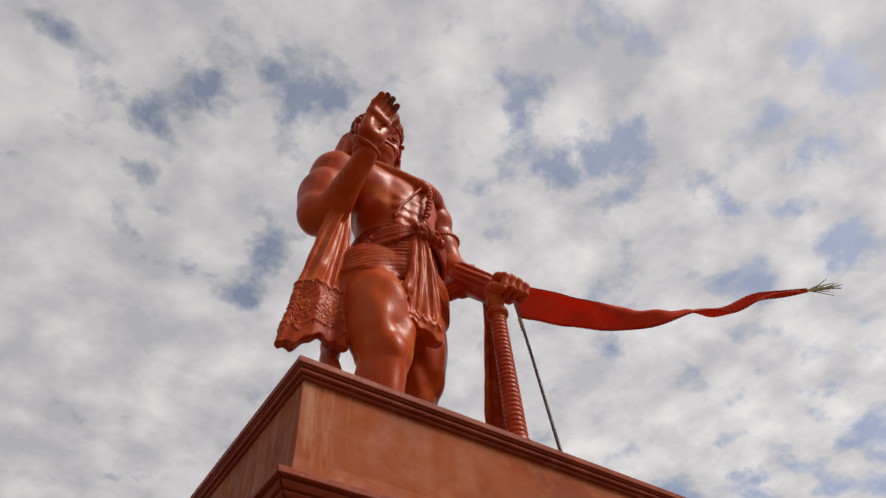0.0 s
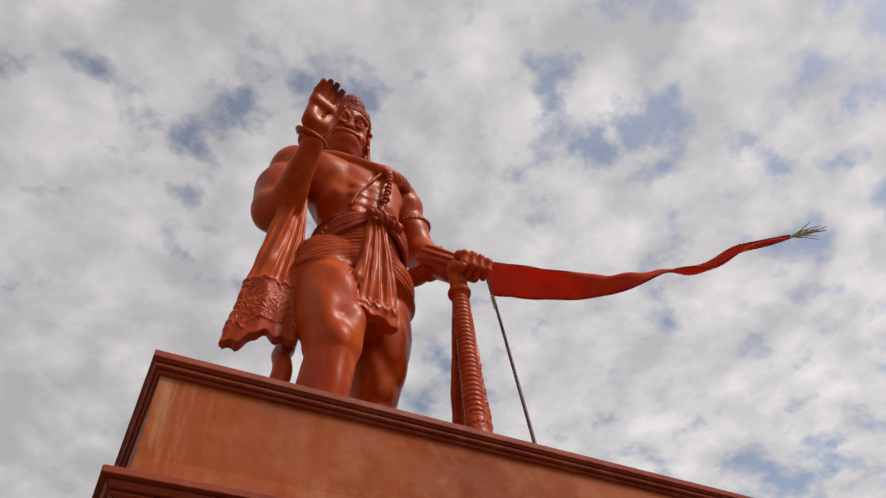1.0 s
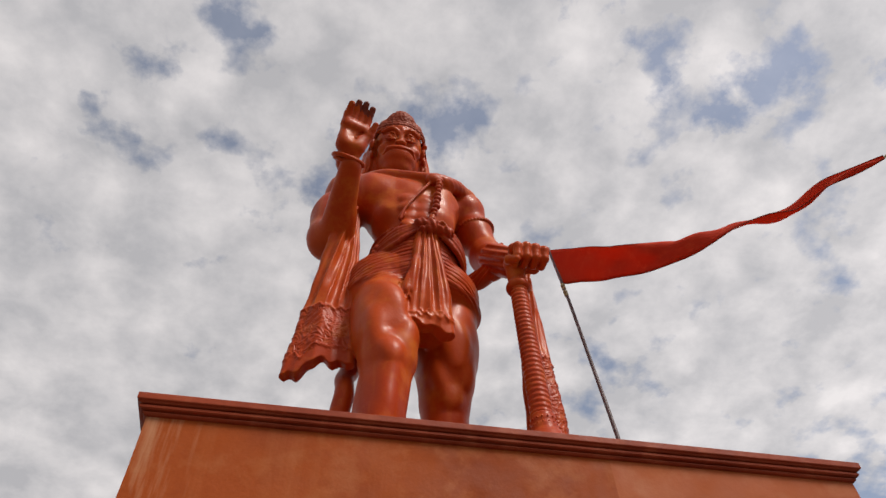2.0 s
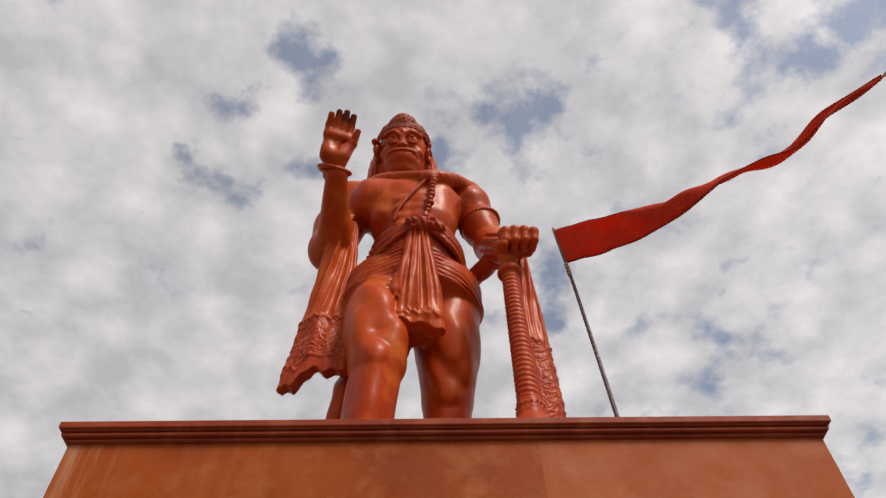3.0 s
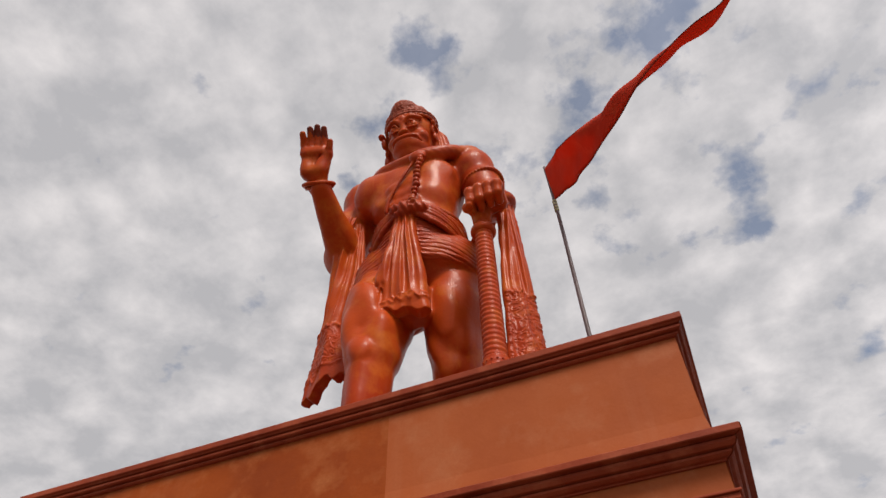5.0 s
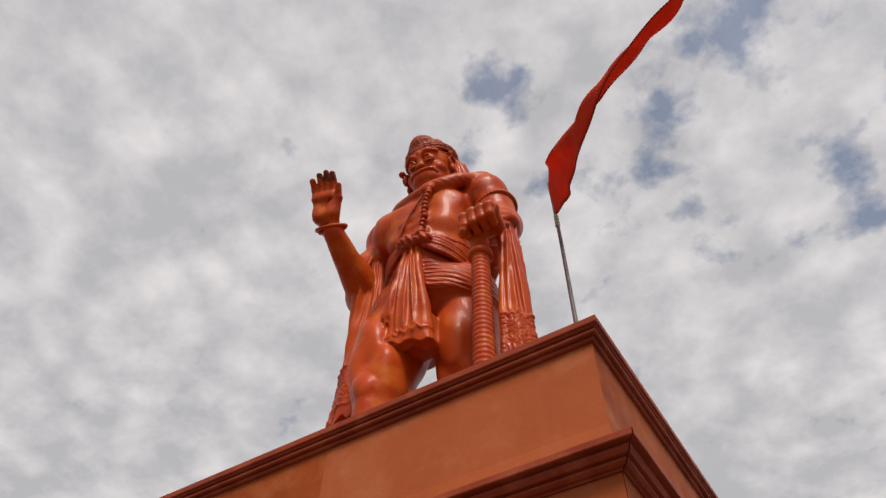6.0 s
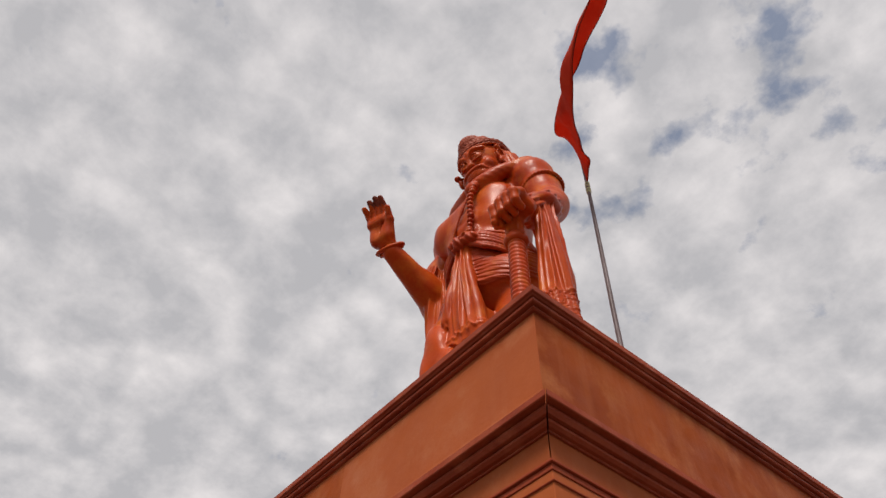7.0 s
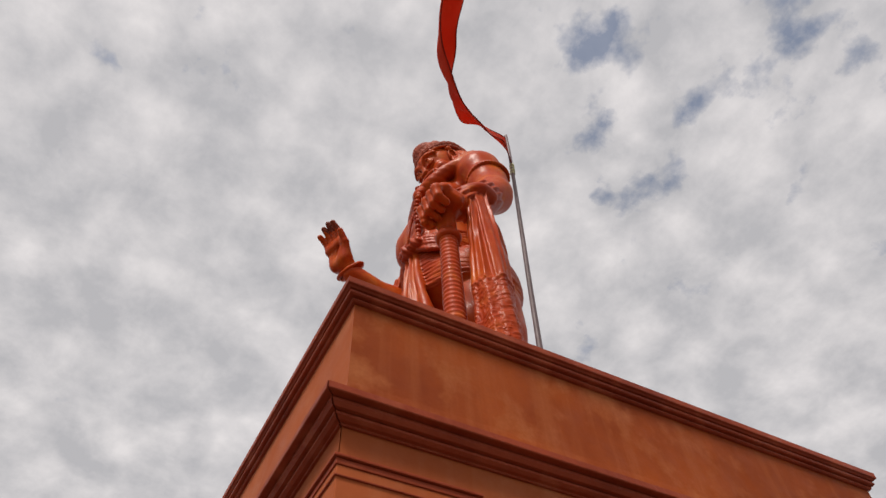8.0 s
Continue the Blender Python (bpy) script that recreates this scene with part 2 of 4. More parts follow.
# ---- pedestal ----
X0, X1, Y0, Y1 = -1.9, 1.9, 0.0, 3.14
pedestal = tagged(new("pedestal"), "tall orange-painted plaster pedestal with dark red mouldings", "pedestal")


def run(bm, side, profile, gap=0.0, span=(0.0, 1.0)):
    """One straight length of moulding on a side of the pedestal, mitred at both ends; profile: points of out, z."""
    ends = []
    for end in (0, 1):
        row = []
        for out, z in profile:
            x0, x1, y0, y1 = X0 - out, X1 + out, Y0 - out, Y1 + out
            corner = {"front": ((x0 + gap, y0), (x1 - gap, y0)), "right": ((x1, y0 + gap), (x1, y1 - gap)), "back": ((x1 - gap, y1), (x0 + gap, y1)), "left": ((x0, y1 - gap), (x0, y0 + gap))}[side][end]
            row.append(bm.verts.new((*corner, z)))
        ends.append(row)
    a, b = ends
    for v, w in zip(a, b):
        v.co, w.co = v.co.lerp(w.co, span[0]), v.co.lerp(w.co, span[1])
    n = len(profile)
    for k in range(n):
        bm.faces.new((a[k], b[k], b[(k + 1) % n], a[(k + 1) % n]))
    bm.faces.new(a[::-1])
    bm.faces.new(b)


SIDES = ("front", "right", "back", "left")
CAP = [(-0.25, 3.90), (-0.054, 3.90), (-0.044, 3.902), (-0.038, 3.908), (-0.038, 3.916), (-0.046, 3.918), (-0.046, 3.921), (-0.026, 3.923), (-0.020, 3.928), (-0.018, 3.939), (-0.030, 3.942), (-0.030, 3.947), (-0.016, 3.950), (-0.010, 3.957), (-0.002, 3.960), (0.0, 3.964), (0.0, 3.994), (-0.006, 4.0), (-0.25, 4.0)]
CORNICE = [(-0.2, 3.2538), (-0.03, 3.2538), (-0.028, 3.2602), (-0.014, 3.2626), (-0.002, 3.2714), (0.0, 3.2802), (-0.01, 3.2818), (-0.01, 3.285), (0.014, 3.2866), (0.024, 3.3002), (0.026, 3.3122), (0.018, 3.3138), (0.018, 3.317), (0.05, 3.3186), (0.053, 3.3226), (0.053, 3.3474), (0.047, 3.353), (-0.014, 3.3642), (-0.2, 3.3642)]
WALL = [(-0.2, 3.358), (-0.014, 3.358), (-0.034, 3.376), (-0.047, 3.41), (-0.054, 3.48), (-0.056, 3.60), (-0.056, 3.906), (-0.2, 3.906)]
for side in SIDES:
    for name, profile, material, gap in (("cap_moulding", CAP, TRIM, 0.0), ("cornice", CORNICE, TRIM, 0.004)):
        bm = bmesh.new()
        run(bm, side, profile, gap)
        part(name, bm, material, pedestal)
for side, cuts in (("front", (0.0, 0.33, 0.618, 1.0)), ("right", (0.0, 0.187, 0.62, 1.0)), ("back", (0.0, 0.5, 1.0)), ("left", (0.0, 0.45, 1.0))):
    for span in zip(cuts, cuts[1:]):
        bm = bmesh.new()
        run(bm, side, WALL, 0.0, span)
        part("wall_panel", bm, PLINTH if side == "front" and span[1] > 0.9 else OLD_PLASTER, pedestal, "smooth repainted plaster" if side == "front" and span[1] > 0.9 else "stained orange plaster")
bm = bmesh.new()
box(bm, (X0 + 0.2, Y0 + 0.2, 3.0), (X1 - 0.2, Y1 - 0.2, 3.997))
part("top_slab", bm, PLINTH, pedestal)
bm = bmesh.new()
box(bm, (X0 + 0.065, Y0 + 0.065, 0.25), (X1 - 0.065, Y1 - 0.065, 3.208))
part("lower_block", bm, PLINTH, pedestal)
bm = bmesh.new()
box(bm, (X0 - 0.15, Y0 - 0.15, 0.0), (X1 + 0.15, Y1 + 0.15, 0.25), 0.015)
part("base_step", bm, TRIM, pedestal)
# corner pilasters with small capitals, and framed panels between them
def pilaster(x0, x1, y0, y1):
    ob = part("pilaster", bmesh.new(), PLINTH, pedestal)
    bm = bmesh.new()
    box(bm, (x0, y0, 0.25), (x1, y1, 3.104), 0.004)
    bm.to_mesh(ob.data)
    bm.free()
    for name, grow, lo, hi in (("capital", 0.005, 3.104, 3.126), ("capital_edge", 0.015, 3.127, 3.138), ("capital_bead", 0.007, 3.060, 3.067)):
        bm = bmesh.new()
        box(bm, (x0 - grow, y0 - grow, lo), (x1 + grow, y1 + grow, hi), 0.004)
        part(name, bm, TRIM, ob)
    return ob


PW = 0.55
for side in SIDES:
    bm = bmesh.new()
    run(bm, side, [(-0.2, 3.12), (-0.040, 3.12), (-0.040, 3.258), (-0.2, 3.258)], 0.003)
    part("frieze", bm, PLINTH, pedestal)
for x0, x1 in ((X0 + 0.036, X0 + PW), (X1 - PW, X1 - 0.036)):
    for y0, y1 in ((Y0 + 0.036, Y0 + PW), (Y1 - PW, Y1 - 0.036)):
        pilaster(x0, x1, y0, y1)


def panel_frame(a, b, out, level):
    """A raised frame between two pilasters; a, b: plan ends of the wall face, out: its outward way."""
    a, b, out = Vector((*a, 0)), Vector((*b, 0)), Vector((*out, 0))
    along = (b - a).normalized()
    length = (b - a).length
    for u0, u1, z0, z1 in ((0, length, level - 0.05, level), (0, length, 0.6, 0.65), (0, 0.05, 0.65, level - 0.05), (length - 0.05, length, 0.65, level - 0.05)):
        bm = bmesh.new()
        p, q = a + along * u0 - out * 0.01, a + along * u1 + out * 0.022
        box(bm, (min(p.x, q.x), min(p.y, q.y), z0), (max(p.x, q.x), max(p.y, q.y), z1), 0.006)
        part("panel_frame", bm, TRIM, pedestal)


panel_frame((X0 + 0.62, Y0 + 0.065), (X1 - 0.62, Y0 + 0.065), (0, -1), 3.10)
panel_frame((X1 - 0.065, Y0 + 0.62), (X1 - 0.065, Y1 - 0.62), (1, 0), 3.10)
panel_frame((X0 + 0.065, Y0 + 0.62), (X0 + 0.065, Y1 - 0.62), (-1, 0), 3.10)
panel_frame((X0 + 0.62, Y1 - 0.065), (X1 - 0.62, Y1 - 0.065), (0, 1), 3.10)


# ---- statue ----
class Clay:
    """A block of clay on a grid: solids are blended in, grooves cut out, and the skin is taken off as one mesh."""

    def __init__(self, lo, hi, step):
        self.lo, self.step = np.array(lo, float), step
        self.axes = [np.arange(a, b, step, dtype=np.float32) for a, b in zip(lo, hi)]
        self.field = np.full([len(a) for a in self.axes], 0.6, np.float32)
        self.coat, self.brush = np.zeros(self.field.shape, np.int8), 0

    def near(self, lo, hi):
        cut = [slice(max(0, int((lo[i] - self.lo[i]) / self.step)), max(0, int((hi[i] - self.lo[i]) / self.step) + 2)) for i in range(3)]
        x, y, z = (a[c] for a, c in zip(self.axes, cut))
        return tuple(cut), x[:, None, None], y[None, :, None], z[None, None, :]

    def blend(self, solid, k=0.04, cut=False, push=None):
        fn, lo, hi = solid
        pad = k + 0.08
        where, x, y, z = self.near(np.subtract(lo, pad), np.add(hi, pad))
        if self.field[where].size == 0:
            return
        d = fn(x, y, z)
        if push:
            d = d - push(x, y, z)
        f = self.field[where]
        if cut:
            h = np.clip(0.5 - 0.5 * (f + d) / k, 0, 1)
            self.field[where] = f + (-d - f) * h + k * h * (1 - h)
        else:
            self.coat[where] = np.where(d < f, np.int8(self.brush), self.coat[where])
            h = np.clip(0.5 + 0.5 * (f - d) / k, 0, 1)
            self.field[where] = f + (d - f) * h - k * h * (1 - h)

    def skin(self):
        f, s = self.field, self.field < 0
        corners = [(i, j, k) for i in (0, 1) for j in (0, 1) for k in (0, 1)]
        n = [m - 1 for m in f.shape]
        count = sum(s[i:i + n[0], j:j + n[1], k:k + n[2]].astype(np.int8) for i, j, k in corners)
        cells = np.argwhere((count > 0) & (count < 8))
        total, hits = np.zeros((len(cells), 3)), np.zeros(len(cells))
        for a in corners:
            for axis in range(3):
                if a[axis]:
                    continue
                b = list(a)
                b[axis] = 1
                fa, fb = f[tuple((cells + a).T)], f[tuple((cells + b).T)]
                cross = (fa < 0) != (fb < 0)
                t = np.where(cross, fa / np.where(fa == fb, 1, fa - fb), 0)
                p = np.tile(np.array(a, float), (len(cells), 1))
                p[:, axis] += t
                total += p * cross[:, None]
                hits += cross
        verts = self.lo + (cells + total / hits[:, None]) * self.step
        number = np.full(n, -1, np.int32)
        number[tuple(cells.T)] = np.arange(len(cells))
        faces = []
        for axis in range(3):
            u, v = (axis + 1) % 3, (axis + 2) % 3
            one, two = [slice(None)] * 3, [slice(None)] * 3
            one[axis], two[axis] = slice(0, -1), slice(1, None)
            sa, sb = s[tuple(one)], s[tuple(two)]
            edges = np.argwhere(sa != sb)
            edges = edges[(edges[:, u] > 0) & (edges[:, v] > 0) & (edges[:, u] < n[u]) & (edges[:, v] < n[v])]
            eu, ev = np.eye(3, dtype=int)[u], np.eye(3, dtype=int)[v]
            quad = np.stack([number[tuple((edges - a).T)] for a in (eu + ev, ev, 0 * eu, eu)], 1)
            flip = ~sa[tuple(edges.T)]
            quad[flip] = quad[flip][:, ::-1]
            faces.append(quad)
        faces = np.concatenate(faces)
        faces = faces[(faces >= 0).all(1)]
        return verts, faces, self.coat[tuple(cells[faces[:, 0]].T)]


def ball(c, r, turn=None):
    c, r = np.array(c, float), np.array(r if hasattr(r, "__len__") else (r, r, r), float)
    m = np.array(Euler([radians(a) for a in turn]).to_matrix().transposed()) if turn else np.eye(3)

    def fn(x, y, z):
        x, y, z = x - c[0], y - c[1], z - c[2]
        q = [m[i, 0] * x + m[i, 1] * y + m[i, 2] * z for i in range(3)]
        k0 = np.sqrt(sum((q[i] / r[i]) ** 2 for i in range(3)))
        k1 = np.sqrt(sum((q[i] / r[i] ** 2) ** 2 for i in range(3))) + 1e-6
        return k0 * (k0 - 1) / k1
    return fn, c - r.max(), c + r.max()


def limb(a, b, ra, rb):
    a, b = np.array(a, float), np.array(b, float)

    def fn(x, y, z):
        way = b - a
        t = np.clip(((x - a[0]) * way[0] + (y - a[1]) * way[1] + (z - a[2]) * way[2]) / (way @ way), 0, 1)
        return np.sqrt((x - a[0] - t * way[0]) ** 2 + (y - a[1] - t * way[1]) ** 2 + (z - a[2] - t * way[2]) ** 2) - (ra + (rb - ra) * t)
    r = max(ra, rb)
    return fn, np.minimum(a, b) - r, np.maximum(a, b) + r


def slab(c, half, rounding, turn=None):
    c, half = np.array(c, float), np.array(half, float)
    m = np.array(Euler([radians(a) for a in turn]).to_matrix().transposed()) if turn else np.eye(3)

    def fn(x, y, z):
        x, y, z = x - c[0], y - c[1], z - c[2]
        q = [np.abs(m[i, 0] * x + m[i, 1] * y + m[i, 2] * z) - half[i] + rounding for i in range(3)]
        return np.sqrt(sum(np.maximum(v, 0) ** 2 for v in q)) + np.minimum(np.maximum(np.maximum(q[0], q[1]), q[2]), 0) - rounding
    r = np.linalg.norm(half)
    return fn, c - r, c + r


def rope(clay, points, radius, k=0.015, cut=False, push=None):
    radii = radius if hasattr(radius, "__len__") else [radius] * len(points)
    for a, b, ra, rb in zip(points, points[1:], radii, radii[1:]):
        clay.blend(limb(a, b, ra, rb), k, cut, push)


def arc(points, steps=8):
    """A smooth line through a few points."""
    points = [Vector(p) for p in points]
    out = []
    for i in range(len(points) - 1):
        p0, p1, p2, p3 = points[max(i - 1, 0)], points[i], points[i + 1], points[min(i + 2, len(points) - 1)]
        for k in range(steps):
            t = k / steps
            out.append(0.5 * (2 * p1 + (p2 - p0) * t + (2 * p0 - 5 * p1 + 4 * p2 - p3) * t * t + (3 * p1 - p0 - 3 * p2 + p3) * t ** 3))
    return out + [points[-1]]


FINE = 0.0085
body = Clay((-1.75, 0.6, 3.96), (1.2, 2.85, 9.15), FINE)
def panel(rows, thick, bottom, pleats=4.0, depth=0.018, border=None, wave=0.0, outer=0):
    """A hanging strip of cloth; rows: (z, x, y of one edge, x, y of the other) from the top down."""
    rows = sorted(rows)
    zs = np.array([r[0] for r in rows], np.float32)

    def fn(x, y, z):
        ax, ay, bx, by = (np.interp(z, zs, [r[i] for r in rows]).astype(np.float32) for i in range(1, 5))
        wx, wy = bx - ax, by - ay
        t = np.clip(((x - ax) * wx + (y - ay) * wy) / (wx * wx + wy * wy), 0, 1)
        swing = wave * np.sin(t * 6.28 + z * 1.3)
        length = np.sqrt(wx * wx + wy * wy)
        px, py = ax + t * wx - wy / length * swing, ay + t * wy + wx / length * swing
        low = bottom(t)
        folds = depth * (1.3 * (0.62 - np.abs(np.sin(3.1416 * pleats * t + 0.55 * np.sin(z * 2.3) + 0.9))) + 0.5 * np.cos(6.2832 * pleats * 0.61 * t + 2 + 0.9 * np.sin(z * 1.7 + 1))) * np.clip((z - (border or -9)) * 6 + 0.4, 0.3, 1)
        if border:
            u = t * length
            curl = np.sin(34 * u + 2.2 * np.sin(21 * z + 2 * t)) + np.cos(30 * z + 2.2 * np.sin(25 * u))
            lace = np.exp(-(np.abs(curl) / 0.30) ** 2) + np.exp(-(np.abs(np.abs(curl) - 1.1) / 0.25) ** 2) - 0.4
            rim = np.exp(-((z - border - 0.02 * np.sin(t * 25)) / 0.018) ** 2) + np.exp(-((z - low - 0.16 - 0.03 * np.sin(t * 19)) / 0.018) ** 2)
            inside = (z < border) & (z > low + 0.14) & ((x > px) | (outer < 1))
            folds = folds + 0.010 * lace * inside + 0.013 * rim * (z < border + 0.06) * ((x > px) | (outer < 1))
        d = np.sqrt((x - px) ** 2 + (y - py) ** 2) - thick - folds
        return np.maximum(d, np.maximum(low - z, z - zs[-1])).astype(np.float32)
    xs, ys = [v for r in rows for v in (r[1], r[3])], [v for r in rows for v in (r[2], r[4])]
    return fn, (min(xs) - 0.1, min(ys) - 0.1, rows[0][0] - 0.2), (max(xs) + 0.1, max(ys) + 0.1, rows[-1][0] + 0.05)


def ring(clay, centre, axis, radius, tube_radius, k=0.01, squash=1.0, beads=0):
    axis = Vector(axis).normalized()
    one = axis.orthogonal().normalized()
    two = axis.cross(one)
    steps = beads or 28
    around = [Vector(centre) + (one * math.cos(a) + two * math.sin(a) * squash) * radius for a in (2 * math.pi * i / steps for i in range(steps + 1))]
    if beads:
        for p in around[:-1]:
            clay.blend(ball(p, tube_radius), k)
    else:
        rope(clay, around, tube_radius, k)


# legs, the right one set forward
body.blend(limb((-0.55, 1.86, 6.85), (-0.53, 1.60, 5.85), 0.360, 0.245), 0.05)
body.blend(ball((-0.575, 1.61, 6.35), (0.30, 0.30, 0.50)), 0.1)
body.blend(ball((-0.41, 1.49, 6.02), (0.14, 0.16, 0.22)), 0.06)
body.blend(ball((-0.645, 1.47, 6.05), (0.13, 0.16, 0.24)), 0.06)
body.blend(ball((-0.525, 1.435, 5.76), (0.17, 0.12, 0.19)), 0.12)
body.blend(limb((-0.525, 1.54, 5.85), (-0.62, 1.58, 4.45), 0.220, 0.135), 0.06)
body.blend(limb((-0.54, 1.42, 5.55), (-0.61, 1.48, 4.5), 0.10, 0.075), 0.06)
body.blend(ball((-0.595, 1.62, 5.28), (0.185, 0.21, 0.42)), 0.08)
body.blend(ball((-0.62, 1.44, 4.12), (0.20, 0.42, 0.15)), 0.06)
body.blend(limb((0.06, 2.00, 6.85), (0.07, 2.08, 5.85), 0.355, 0.235), 0.05)
body.blend(ball((0.10, 1.93, 6.42), (0.29, 0.29, 0.62)), 0.1)
body.blend(ball((-0.02, 1.96, 6.04), (0.13, 0.16, 0.22)), 0.06)
body.blend(ball((0.20, 1.96, 6.06), (0.13, 0.16, 0.24)), 0.06)
body.blend(ball((0.09, 1.96, 5.78), (0.15, 0.13, 0.16)), 0.09)
body.blend(ball((0.09, 1.97, 5.60), (0.10, 0.09, 0.10)), 0.05)
body.blend(limb((0.065, 2.08, 5.85), (0.06, 2.13, 4.45), 0.22, 0.15), 0.06)
body.blend(limb((0.09, 2.00, 5.55), (0.10, 2.08, 4.5), 0.10, 0.08), 0.06)
body.blend(ball((0.05, 2.16, 5.25), (0.215, 0.22, 0.42)), 0.08)
body.blend(ball((0.10, 1.98, 4.12), (0.20, 0.42, 0.15)), 0.06)

# the muscles over the knees
for c, r in (((-0.42, 1.39, 5.98), (0.085, 0.07, 0.17)), ((-0.65, 1.40, 6.06), (0.08, 0.07, 0.20)), ((-0.535, 1.35, 6.28), (0.12, 0.07, 0.26)), ((-0.525, 1.325, 5.72), (0.085, 0.05, 0.10)),
             ((0.00, 1.83, 5.98), (0.085, 0.07, 0.17)), ((0.20, 1.83, 6.06), (0.08, 0.07, 0.20)), ((0.10, 1.715, 6.32), (0.12, 0.07, 0.34)), ((0.085, 1.855, 5.74), (0.085, 0.05, 0.10))):
    body.blend(ball(c, r), 0.07)

# trunk
body.blend(ball((-0.24, 1.90, 7.02), (0.62, 0.46, 0.44)), 0.04)
body.blend(limb((-0.24, 1.90, 7.05), (-0.22, 1.88, 7.75), 0.45, 0.385), 0.08)
body.blend(ball((-0.24, 1.90, 8.15), (0.43, 0.45, 0.62)), 0.12)
body.blend(slab((-0.27, 1.76, 8.28), (0.46, 0.25, 0.42), 0.20), 0.10)
body.blend(ball((-0.28, 1.92, 8.46), (0.56, 0.42, 0.38)), 0.16)
body.blend(ball((-0.29, 1.98, 8.72), (0.68, 0.36, 0.28)), 0.12)
for s in (-1, 1):
    body.blend(ball((-0.28 + s * 0.26, 1.68, 8.46), (0.26, 0.06, 0.17), (0, s * 12, 0)), 0.08)
    for row in range(4):
        body.blend(ball((-0.27 + s * 0.095, 1.490 + row * 0.004, 8.16 - row * 0.15), (0.092, 0.046, 0.074)), 0.05)
    body.blend(limb((-0.29 + s * 0.06, 1.62, 8.70), (-0.29 + s * 0.60, 1.82, 8.86), 0.055, 0.07), 0.05)
body.blend(limb((-0.31, 2.02, 8.6), (-0.34, 2.06, 9.40), 0.32, 0.26), 0.12)
body.blend(limb((-0.33, 2.08, 9.05), (-0.90, 2.0, 8.86), 0.20, 0.17), 0.12)
body.blend(limb((-0.33, 2.08, 9.05), (0.32, 2.0, 8.86), 0.20, 0.17), 0.12)

# right arm, raised
body.blend(ball((-0.78, 1.70, 8.48), (0.20, 0.22, 0.30)), 0.20)
body.blend(ball((-1.00, 1.96, 8.76), (0.29, 0.29, 0.32)), 0.08)
body.blend(limb((-1.02, 2.00, 8.66), (-1.165, 1.87, 7.78), 0.265, 0.24), 0.07)
body.blend(ball((-1.175, 1.93, 8.18), (0.225, 0.28, 0.38)), 0.08)
body.blend(ball((-1.165, 1.86, 7.72), (0.21, 0.22, 0.20)), 0.06)
body.blend(limb((-1.105, 1.78, 7.66), (-1.05, 1.06, 7.985), 0.19, 0.114), 0.06)
body.blend(ball((-1.07, 1.62, 7.79), (0.16, 0.28, 0.175), (-28, 0, 0)), 0.06)

# left arm, down to the mace
body.blend(ball((0.385, 1.97, 8.73), (0.275, 0.28, 0.30)), 0.08)
body.blend(limb((0.43, 1.98, 8.60), (0.60, 1.94, 7.98), 0.225, 0.18), 0.05)
body.blend(ball((0.50, 1.98, 8.34), (0.21, 0.23, 0.28)), 0.05)
body.blend(ball((0.60, 1.94, 7.95), (0.165, 0.165, 0.16)), 0.05)
body.blend(limb((0.61, 1.93, 7.90), (0.72, 1.40, 7.16), 0.20, 0.125), 0.06)
# the shawl wound round the forearm
body.brush = 1
body.blend(limb((0.655, 1.74, 7.63), (0.71, 1.46, 7.24), 0.195, 0.16), 0.02, push=lambda x, y, z: 0.012 * np.sin(90 * (0.6 * z - 0.75 * y) + 14 * x))

# wrapped loincloth with sagging folds and a raised hem
def wraps(x, y, z):
    sag = z + 0.20 * np.abs(x + 0.22) ** 1.3 + 0.04 * np.sin(4 * x + 3 * y)
    ridge = 0.4 - np.exp(-(np.sin(56 * sag + 1.1 * np.sin(7 * x + 2)) / 0.5) ** 2)
    return 0.015 * ridge * (0.65 + 0.35 * np.sin(6 * x + 11 * z)) + 0.005 * (0.6 - np.abs(np.sin(95 * (sag + 0.10 * x))))


def hemmed(solid):
    fn, lo, hi = solid

    def cut(x, y, z):
        hem = 6.80 + 0.03 * np.sin(5 * x + 1) + 0.05 * np.clip((x + 0.24) ** 2, 0, 0.6) + 0.10 * np.clip(y - 1.95, 0, 1)
        edge = 0.012 * np.exp(-((z - hem - 0.03) / 0.024) ** 2)
        return np.maximum(fn(x, y, z) - wraps(x, y, z) - edge, hem - z).astype(np.float32)
    return cut, lo, hi


body.blend(hemmed(limb((-0.54, 1.87, 7.05), (-0.57, 1.81, 6.5), 0.385, 0.36)), 0.06)
body.blend(hemmed(limb((0.06, 1.97, 7.05), (0.06, 2.01, 6.5), 0.378, 0.362)), 0.06)
body.blend(hemmed(ball((-0.24, 1.92, 7.02), (0.65, 0.485, 0.56))), 0.07)
body.blend(hemmed(limb((-0.23, 1.86, 7.00), (-0.22, 1.86, 7.42), 0.475, 0.485)), 0.012)

# seat
body.blend(ball((0.03, 2.13, 6.96), (0.34, 0.29, 0.40)), 0.06, push=wraps)
body.blend(ball((-0.50, 2.08, 6.96), (0.33, 0.28, 0.40)), 0.06, push=wraps)
body.blend(ball((0.07, 2.13, 6.45), (0.27, 0.23, 0.50)), 0.06)
body.blend(ball((-0.22, 1.62, 7.32), (0.36, 0.18, 0.30)), 0.05, push=wraps)

